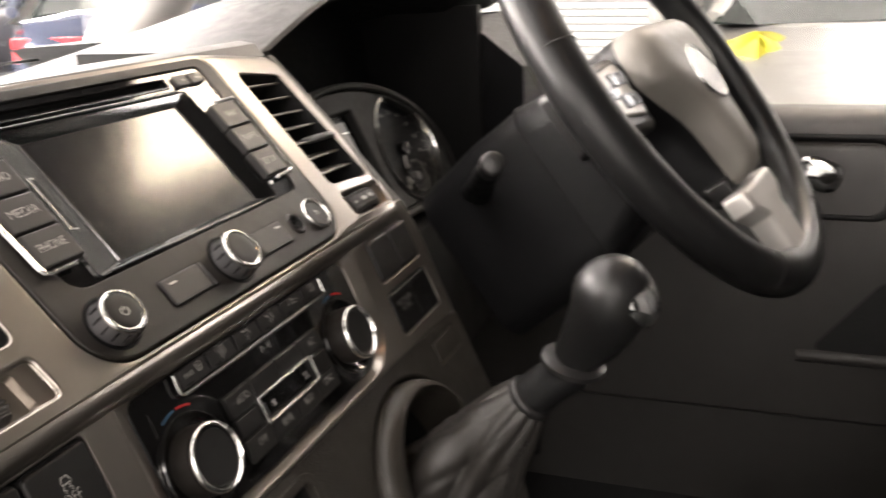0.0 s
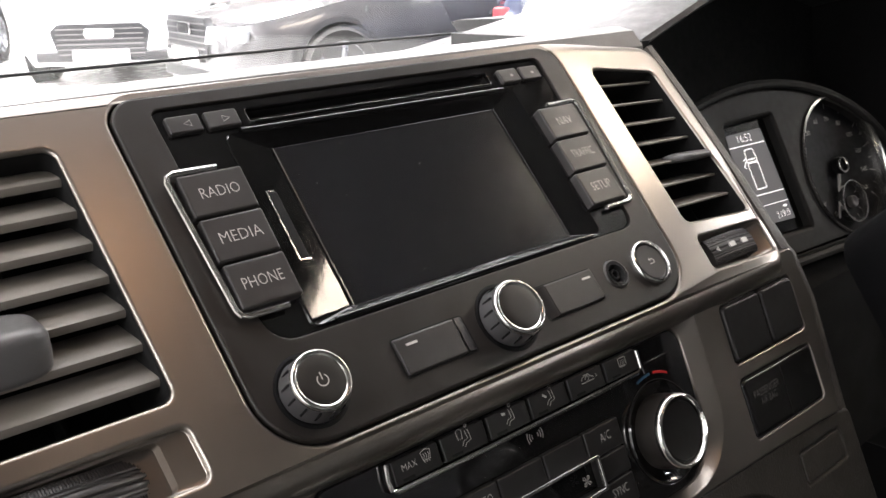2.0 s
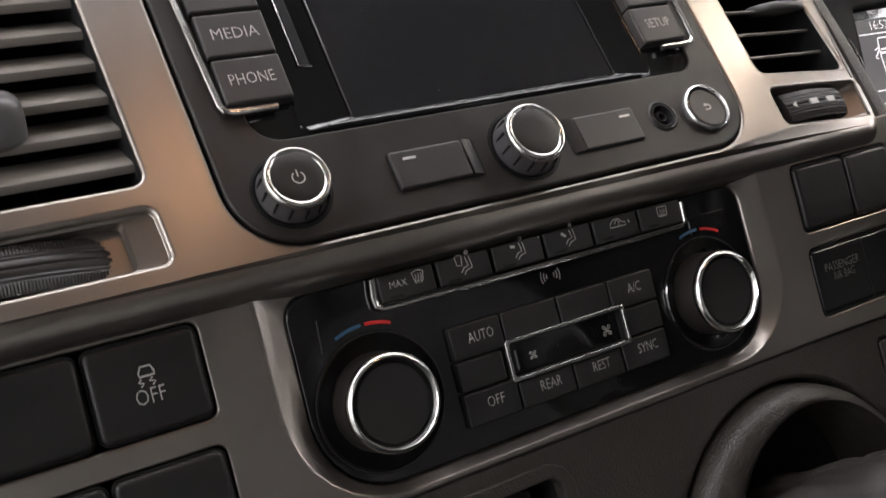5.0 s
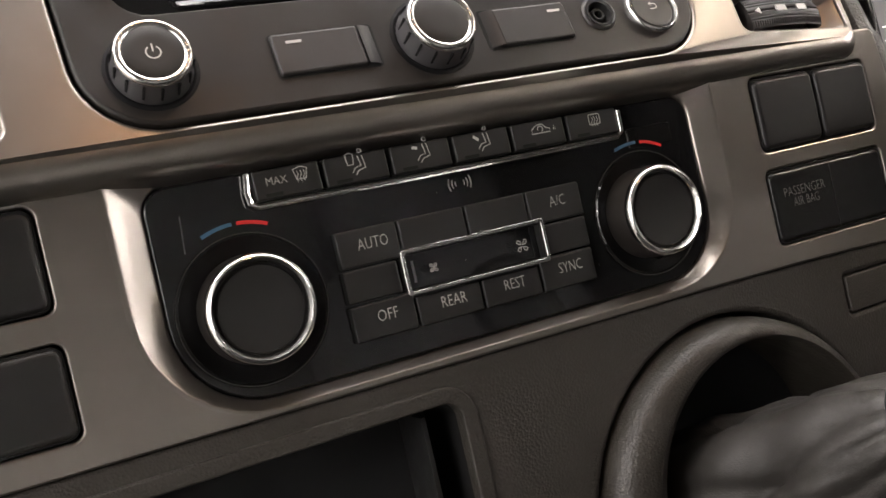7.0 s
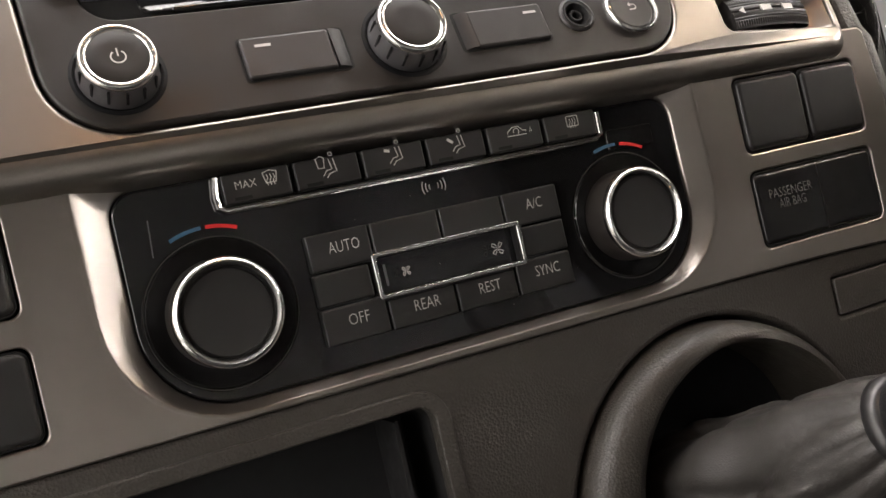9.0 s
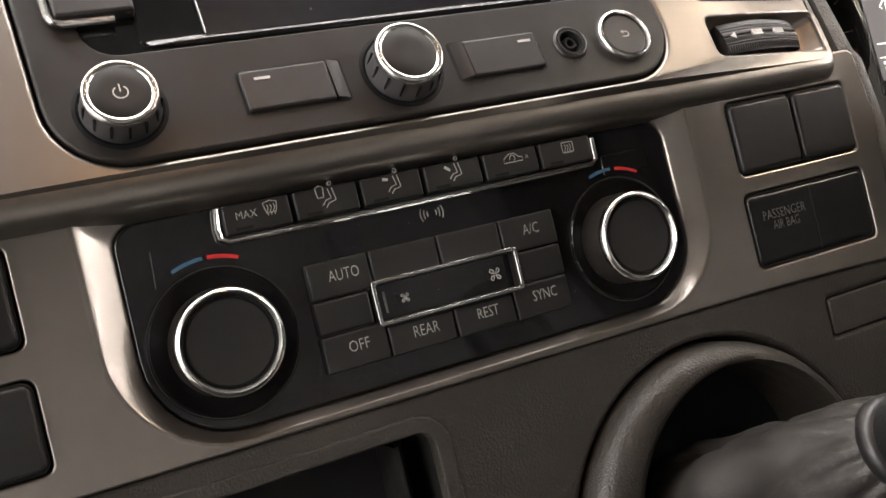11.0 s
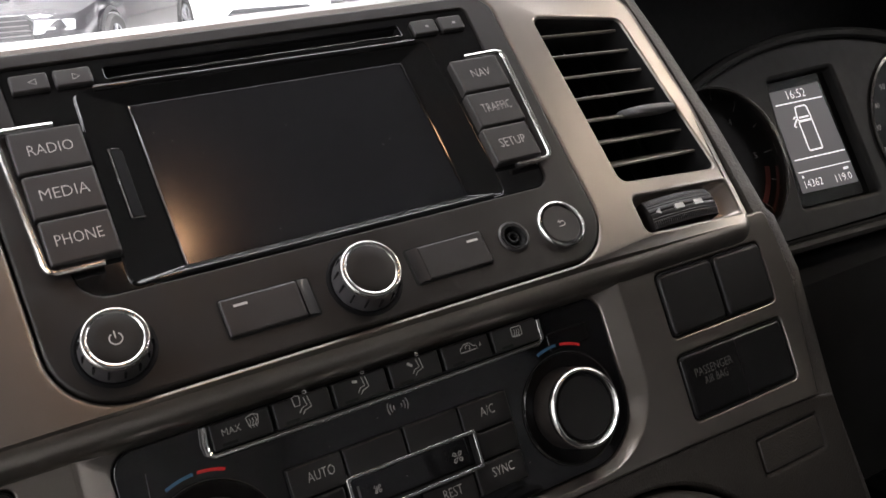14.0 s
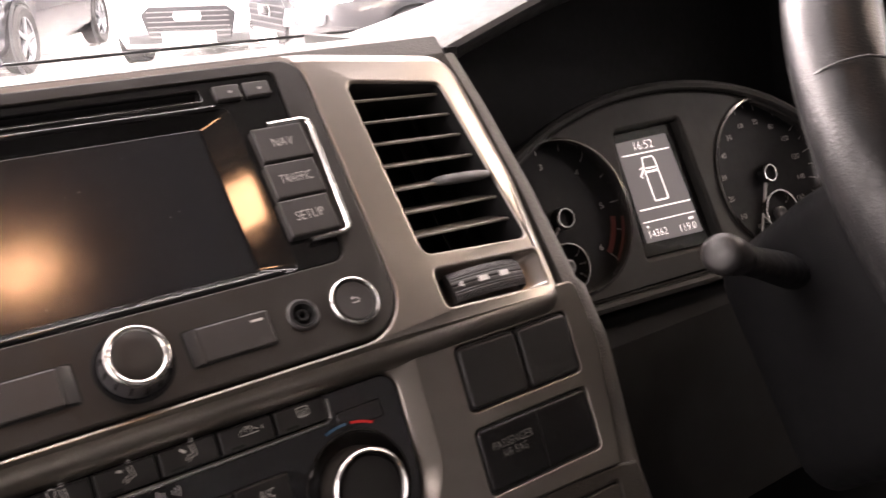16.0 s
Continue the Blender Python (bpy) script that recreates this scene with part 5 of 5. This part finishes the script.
# ---- gear lever (frame BASE) ----
gl = thing("gear_lever", BASE, (0.0875, -0.066, -0.170), "leather gear lever with chrome-topped knob and loose gaiter", "gear lever")
g_axis = [Vector((0.088, -0.056, -0.192)), Vector((0.089, -0.076, -0.166)), Vector((0.090, -0.094, -0.144)), Vector((0.090, -0.110, -0.122)), Vector((0.090, -0.126, -0.102))]
rings = []
for k in range(33):
    f = k / 32
    i = min(3, int(f * 4))
    c_ = g_axis[i].lerp(g_axis[i + 1], f * 4 - i)
    t_ = Vector((0.0, -0.70, 0.71))
    s_ = Vector((1, 0, 0))
    w_ = t_.normalized().cross(s_).normalized()
    rad = 0.030 * (1 - f) ** 0.80 + 0.0125
    ring = []
    for j in range(96):
        a = 2 * math.pi * j / 96
        mid = math.sin(math.pi * min(1.0, f * 1.06))
        soft = 0.12 * math.sin(3 * a + 0.6) + 0.05 * math.sin(7 * a + 6 * f)
        crease = 0.13 * (1 - abs(math.sin(2.5 * a + 2.6 * f + 0.5))) ** 4 + 0.09 * (1 - abs(math.sin(4 * a - 4.5 * f))) ** 5
        pleat = 0.16 * f ** 3 * (abs(math.sin(6 * a + 0.3)) ** 0.7 - 0.6)
        ring.append(c_ + rad * (1 + soft * mid - crease * mid + pleat + 0.03 * math.sin(20 * f + 2 * a) * mid) * (math.cos(a) * s_ + math.sin(a) * w_))
    rings.append(ring)
gaiter = part("gaiter", loft(rings, True, False), GAITERM, gl, "soft black leather gaiter with folds", smooth=80)
for side in (59, 62):
    seam = [rings[k][side] + (rings[k][side] - g_axis[min(4, k // 8)]).normalized() * 0.0005 for k in range(4, 30, 2)]
    for k in range(len(seam) - 1):
        for q in (0.15, 0.55):
            part("stitch", tube([seam[k].lerp(seam[k + 1], q), seam[k].lerp(seam[k + 1], q + 0.25)], 0.0004, 5), STITCH, gaiter)
knob_dir = Vector((-0.085, -0.262, 0.96)).normalized()
k0 = Vector((0.0900, -0.1500, -0.0800))
part("sleeve", tube([Vector((0.0900, -0.114, -0.115)), Vector((0.0900, -0.121, -0.107)), Vector((0.0900, -0.138, -0.091)), k0 - knob_dir * 0.003, k0 + knob_dir * 0.004], [0.0128, 0.0130, 0.0122, 0.0118, 0.0118], 24), SHROUD, gl, "smooth black sleeve", smooth=50)
part("sleeve_ring", tube([Vector((0.0900, -0.1235, -0.1048)), Vector((0.0900, -0.1250, -0.1032)), Vector((0.0900, -0.1270, -0.1010)), Vector((0.0900, -0.1283, -0.0996))], [0.0128, 0.0146, 0.0146, 0.0128], 28), SATIN, gl, "dark satin ring where the gaiter ends", smooth=50)
part("collar", tube([k0 + knob_dir * q for q in (-0.001, 0.0012, 0.0040, 0.0062)], [0.0125, 0.0178, 0.0178, 0.0125], 28), SATIN, gl, "grey reverse-lock collar", smooth=50)
kp = [(0.005, 0.0125), (0.011, 0.0135), (0.020, 0.0165), (0.029, 0.0185), (0.039, 0.0202), (0.049, 0.0206), (0.057, 0.0192), (0.063, 0.0150), (0.0665, 0.0095), (0.0680, 0.001)]
lean_dir = Vector((0.12, -0.95, -0.22)).normalized()


def knob_axis(q):
    """The knob's middle line, whose head swells towards the driver."""
    return k0 + knob_dir * q + lean_dir * 0.0095 * math.sin(math.pi * min(1.0, max(0.0, (q - 0.004) / 0.075))) ** 1.3


part("gear_knob", tube([knob_axis(q) for q, _ in kp], [r for _, r in kp], 32), LEATHER, gl, "black leather gear knob", smooth=80)
face_dir = Vector((0.10, -0.78, 0.62)).normalized()
bc = knob_axis(0.042)
sx_ = Vector((1, 0, 0)).cross(face_dir).normalized()
sy_ = face_dir.cross(sx_)
for size, lift, mt, nm, lb in ((1.0, 0.0, BRIGHT, "knob_trim", "polished chrome trim"), (0.72, 0.0006, CHROME, "shift_plate", "bright shift pattern plate")):
    rings = []
    for q, dd in ((1.0, 0.0080), (1.0, 0.0108), (0.93, 0.0148), (0.80, 0.0180), (0.60, 0.0205), (0.35, 0.0221), (0.03, 0.0227)):
        if size < 1 and q > 0.85:
            continue
        rings.append([bc + face_dir * (dd + lift + 0.0016) + min(q, size) * (0.0215 * math.cos(a) * sx_ + 0.0186 * math.sin(a) * sy_) for a in [2 * math.pi * i / 40 for i in range(40)]])
    part(nm, loft(rings), mt, gl, lb, smooth=60)

# ---- driver's door (frame BASE) ----
door = thing("door_1", BASE, (0.82, -0.3, -0.55), "closed driver's door with two-tone grey card and chrome handle", "door", kind="structure")
rings = []
for y in (-0.90, -0.5, -0.1, 0.25, 0.55):
    rings.append([(x, y, z) for x, z in ((0.90, -0.62), (0.815, -0.60), (0.800, -0.40), (0.800, -0.20), (0.795, -0.110), (0.790, -0.085), (0.800, -0.072), (0.84, -0.062), (0.90, -0.07))])
part("card", loft(rings), DOORP, door, "grey grained door card", smooth=40)
part("sill_cap", loft([[(x, y, z) for x, z in ((0.786, -0.080), (0.784, -0.066), (0.796, -0.052), (0.85, -0.048), (0.86, -0.07))] for y in (-0.90, -0.2, 0.55)]), DOORP, door, "dark grained window sill cap", smooth=60)
part("upper_insert", box(0.784, -0.88, -0.445, 0.806, 0.30, -0.085, 0.008), DOORP, door, "dark door insert")
HR = rr(-0.075, -0.045, 0.075, 0.045, 0.02)
part("handle_recess", moved(join(plate(rr(-0.085, -0.052, 0.085, 0.052, 0.024), [HR], 0.0, 0.01, 0.003), strip(HR, 0.002, inset(HR, 0.010), 0.020), mesh_of([(x, 0.020, z) for x, z in inset(HR, 0.010)], [tuple(range(len(HR)))])), pose(0.7815, -0.300, -0.125, 0, 0, -90)), DARK, door, "dark handle recess")
part("door_handle", moved(cushion(0, 0, 0, 0.009, 0.027, 0.021, 3.0, 32), pose(0.788, -0.298, -0.122, 20, 0, 0)), BRIGHT, door, "polished chrome door pull")
part("armrest", box(0.72, -0.88, -0.262, 0.805, -0.42, -0.215, 0.02), DOORD, door, "dark padded armrest")
part("map_pocket", loft([[(x, y, z) for x, z in ((0.800, -0.366), (0.786, -0.366), (0.7795, -0.360), (0.7790, -0.352), (0.783, -0.347), (0.800, -0.347))] for y in (-0.88, -0.34, -0.30, -0.288)]), DOORP, door, "grey map pocket lip", smooth=60)
# flat black sheet on the door, its colour standing in for the pocket's shade
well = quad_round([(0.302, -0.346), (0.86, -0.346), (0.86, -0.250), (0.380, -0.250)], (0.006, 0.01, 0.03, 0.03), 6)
part("pocket_shade", moved(join(strip(well, 0.0, inset(well, 0.004), 0.014), mesh_of([(x, 0.0005, z) for x, z in well], [tuple(range(len(well)))])), pose(0.7832, 0, 0, 0, 0, -90)), CARPET, door, "flat dark sheet for the shade in the map pocket")
part("speaker_panel", box(0.790, 0.05, -0.56, 0.806, 0.40, -0.36, 0.008), DOORD, door)
part("door_frame", join(box(0.80, 0.30, -0.06, 0.86, 0.345, 0.50, 0.008), box(0.80, -0.91, 0.72, 0.86, 0.06, 0.76, 0.008)), BULK, door)
wp = solo("window_2", box(0.828, -0.72, -0.055, 0.832, 0.32, 0.725), GLASS, BASE, "clear driver's door window", "window", kind="structure", smooth=0)
wp.visible_shadow = False

# ---- driver's seat ----
seat = thing("driver_seat", BASE, (0.42, -0.6, -0.60), "dark grey cloth driver's seat", "seat")


part("cushion", cushion(0.43, -0.62, -0.41, 0.20, 0.25, 0.085), FABRIC, seat, smooth=80)
part("bolster", cushion(0.215, -0.57, -0.275, 0.045, 0.25, 0.085), FABRIC, seat, smooth=80)
part("bolster", cushion(0.645, -0.66, -0.38, 0.045, 0.24, 0.085), FABRIC, seat, smooth=80)
part("backrest", moved(cushion(0, 0, 0.32, 0.23, 0.07, 0.33), pose(0.43, -0.86, -0.30, 14)), FABRIC, seat, smooth=80)
part("headrest", moved(cushion(0, 0, 0.0, 0.13, 0.05, 0.10), pose(0.43, -1.03, 0.42, 14)), FABRIC, seat, smooth=80)
part("seat_box", box(0.20, -0.84, -0.60, 0.66, -0.38, -0.46, 0.02), BULK, seat)


# ---- cars in the hall ----
def car(name, m, paint, label, length=4.3, width=1.8, height=1.4, mirror=None, nose=0.0):
    """A saloon car with its front towards -y at the origin of m."""
    c = thing(name, m, (0, 0, 0), label, "car", "cars in the hall")
    L, W, Hh = length, width / 2, height
    secs = [(0.00, 0.62, 0.30, 0.62), (0.06, 0.80, 0.22, 0.70), (0.35, 0.93, 0.20, 0.76), (0.9, 0.99, 0.20, 0.86), (1.35, 1.0, 0.20, 0.95), (2.2, 1.0, 0.20, 0.98), (3.2, 1.0, 0.20, 1.00), (L - 0.5, 0.98, 0.22, 1.00), (L - 0.08, 0.88, 0.26, 0.96), (L, 0.72, 0.36, 0.86)]
    rings = []
    for y, k, z0, z1 in secs:
        w = W * k
        rings.append([(-w * 0.90, y, z0), (-w, y, z0 + 0.12), (-w * 1.0, y, z0 + (z1 - z0) * 0.65), (-w * 0.93, y, z1 - 0.03), (-w * 0.6, y, z1 + 0.015), (0, y, z1 + 0.03), (w * 0.6, y, z1 + 0.015), (w * 0.93, y, z1 - 0.03), (w, y, z0 + (z1 - z0) * 0.65), (w, y, z0 + 0.12), (w * 0.90, y, z0)])
    part("body", loft(rings), paint, c, smooth=50)
    cab = []
    for y, k, z in ((1.20, 0.90, 0.93), (1.55, 0.84, 1.12), (2.0, 0.75, Hh - 0.03), (2.6, 0.74, Hh), (3.2, 0.73, Hh - 0.04), (3.7, 0.76, Hh - 0.25), (L - 0.25, 0.84, 0.98)):
        w = W * k
        wb = W * 0.93
        cab.append([(-wb, y, 0.93), (-w * 1.02, y, max(0.94, z - 0.06)), (-w * 0.85, y, z), (0, y, z + 0.03), (w * 0.85, y, z), (w * 1.02, y, max(0.94, z - 0.06)), (wb, y, 0.93)])
    part("glasshouse", loft(cab), CARGLASS, c, "dark tinted car glass", smooth=50)
    roof = []
    for y, z in ((1.95, Hh - 0.03), (2.6, Hh + 0.005), (3.2, Hh - 0.03), (3.55, Hh - 0.16)):
        roof.append([(-W * 0.76, y, z - 0.05), (-W * 0.64, y, z + 0.012), (0, y, z + 0.042), (W * 0.64, y, z + 0.012), (W * 0.76, y, z - 0.05), (0, y, z - 0.02)])
    part("roof", loft(roof), paint, c, smooth=50)
    for s in (-1, 1):
        for pts in (((1.25, 0.95), (1.95, Hh - 0.02)), ((3.45, Hh - 0.1), (L - 0.3, 0.99))):
            part("pillar", tube([(s * W * 0.92, pts[0][0], pts[0][1]), (s * W * 0.77, pts[1][0], pts[1][1])] if pts[0][1] < 1 else [(s * W * 0.77, pts[0][0], pts[0][1]), (s * W * 0.90, pts[1][0], pts[1][1])], 0.035, 8), paint, c)
        for y in (0.85, L - 0.85):
            w = part("wheel", moved(lathe([(0.22, -0.10), (0.30, -0.11), (0.325, -0.08), (0.33, 0.0), (0.325, 0.08), (0.30, 0.10)], 0, 0, 36), pose(s * (W - 0.09), y, 0.33, 0, 0, 90 * s)), TYRE, c, "black car tyre")
            part("rim", moved(join(lathe([(0.225, -0.10), (0.22, -0.09), (0.20, -0.05)], 0, 0, 36), *[moved(box(-0.022, -0.098, 0.03, 0.022, -0.07, 0.215, 0.008), pose(0, 0, 0, 0, 72 * k + 10, 0)) for k in range(5)], lathe([(0.05, -0.09), (0.05, -0.102), (0.0, -0.104)], 0, 0, 20)), pose(s * (W - 0.09), y, 0.33, 0, 0, 90 * s)), ALLOY, w, "alloy wheel spokes")
            part("arch", moved(lathe([(0.40, 0.005), (0.36, -0.012), (0.33, 0.02)], 0, 0, 36), pose(s * W * 0.985, y, 0.33, 0, 0, 90 * s)), GRILLE, c)
        part("headlamp", moved(plate(quad_round([(-0.20, -0.06), (0.18, -0.045), (0.20, 0.05), (-0.16, 0.07)] if s > 0 else [(-0.18, -0.045), (0.20, -0.06), (0.16, 0.07), (-0.20, 0.05)], 0.02), (), 0, 0.05, 0.01), pose(s * W * 0.68, 0.045, 0.62, 0, 0, 28 * s)), LAMPCLEAR, c, "clear headlamp")
        part("tail_lamp", moved(plate(rr(-0.24, -0.07, 0.24, 0.07, 0.02), (), 0, 0.08, 0.01), pose(s * W * 0.66, L - 0.015, 0.80, 0, 0, 180 - 20 * s)), LAMPRED, c, "red tail lamp")
        mc = cushion(s * (W + 0.12), 1.45, 0.98, 0.12, 0.07, 0.075, 3.0, 16)
        part("door_mirror", mc, mirror or paint, c, "door mirror", smooth=80)
    g = part("grille", moved(plate(quad_round([(-0.40, -0.14), (0.40, -0.14), (0.46, 0.10), (0.38, 0.17), (-0.38, 0.17), (-0.46, 0.10)], 0.03), (), 0, 0.06, 0.01), pose(0, -0.02, 0.58 - nose)), GRILLE, c, "black horizontal-bar grille")
    for k in range(6):
        part("grille_bar", box(-0.40, -0.032, 0.465 - nose + k * 0.046, 0.40, -0.018, 0.475 - nose + k * 0.046), GREYMET, g)
    part("badge", moved(plate(rr(-0.14, -0.045, 0.14, 0.045, 0.04), (), -0.012, 0.0, 0.005), pose(0, -0.03, 0.66 - nose)), BRIGHT, c, "plain chrome badge shape")
    part("number_plate", box(-0.26, -0.055, 0.40 - nose, 0.26, -0.035, 0.51 - nose, 0.004), PLATE, c, "blank white number plate")
    part("number_plate", box(-0.26, L + 0.005, 0.72, 0.26, L + 0.02, 0.83, 0.004), PLATE, c, "blank white number plate")
    part("lower_intake", box(-0.62, -0.012, 0.26, 0.62, 0.05, 0.36, 0.02), GRILLE, c)
    return c


P_WHITE = mat("white_car_paint", (0.72, 0.73, 0.74), 0.2, 0, 0.03, 3, coat=0.8)
P_GREY = mat("silver_grey_car_paint", (0.25, 0.243, 0.23), 0.35, 0.3, 0.05, 3, coat=0.8)
P_GRAPH = mat("graphite_car_paint", (0.10, 0.10, 0.105), 0.2, 0.5, 0.05, 3, coat=0.8)
P_BLACK = mat("black_car_paint", (0.02, 0.02, 0.024), 0.15, 0.1, 0.05, 3, coat=0.8)
P_RED = mat("red_car_paint", (0.45, 0.02, 0.025), 0.2, 0, 0.05, 3, coat=0.8)
P_BLUE = mat("dark_blue_car_paint", (0.04, 0.05, 0.09), 0.18, 0.3, 0.05, 3, coat=0.8)


def at(az, dist, turn):
    """A place in the hall seen from the cabin, az degrees to the right of straight ahead; turn: the car's heading."""
    return pose(-0.1 + dist * math.sin(radians(az)), -0.25 + dist * math.cos(radians(az)), 0, 0, 0, turn)


car("white_car", at(19.8, 9.2, -38), P_WHITE, "white sports saloon with black grille", 4.4, 1.85, 1.32, nose=0.14)
car("black_car", at(4.0, 9.6, -30), P_BLACK, "glossy black saloon car on the showroom floor", 4.4, 1.8, 1.4)
car("silver_car", at(24.6, 7.4, -96), P_GRAPH, "graphite grey car with a red door mirror", 4.2, 1.78, 1.38, mirror=P_RED)
car("dark_car", at(52.0, 9.5, 128), P_BLUE, "dark blue estate car with red tail lamps", 4.5, 1.82, 1.42)
car("red_car", at(36.0, 12.5, -52), P_RED, "red car parked behind the others", 4.2, 1.8, 1.4)
car("grey_car", pose(2.3, -0.75, 0, 0, 0, -93), P_GREY, "pale silver car beside the van", 4.3, 1.8, 1.40)


# ---- cloth left on the pale car's bonnet ----
def heap(lx, ly, h, n=26):
    """A crumpled cloth: an uneven closed heap."""
    rnd = random.Random(5)
    ph = [rnd.uniform(0, 6.3) for _ in range(6)]
    rings = []
    for k in range(9):
        f = k / 8
        ring = []
        for j in range(n):
            a = 2 * math.pi * j / n
            e = 1 + 0.14 * math.sin(3 * a + ph[0]) + 0.09 * math.sin(7 * a + ph[1]) + 0.05 * math.sin(11 * a + ph[2] + 2 * f)
            q = (1 - f) ** 0.6 * e
            z = h * (f ** 0.7) * (1 + 0.35 * math.sin(5 * a + ph[3]) + 0.2 * math.sin(9 * a + ph[4]))
            ring.append((lx * q * math.cos(a), ly * q * math.sin(a), z - 0.012))
        rings.append(ring)
    return loft(rings)


solo("cleaning_cloth", heap(0.15, 0.12, 0.045), YELLOW, pose(3.27, -0.17, 0.870, 0, -11, 0), "crumpled yellow cleaning cloth on a pale car bonnet", "cloth", smooth=50)
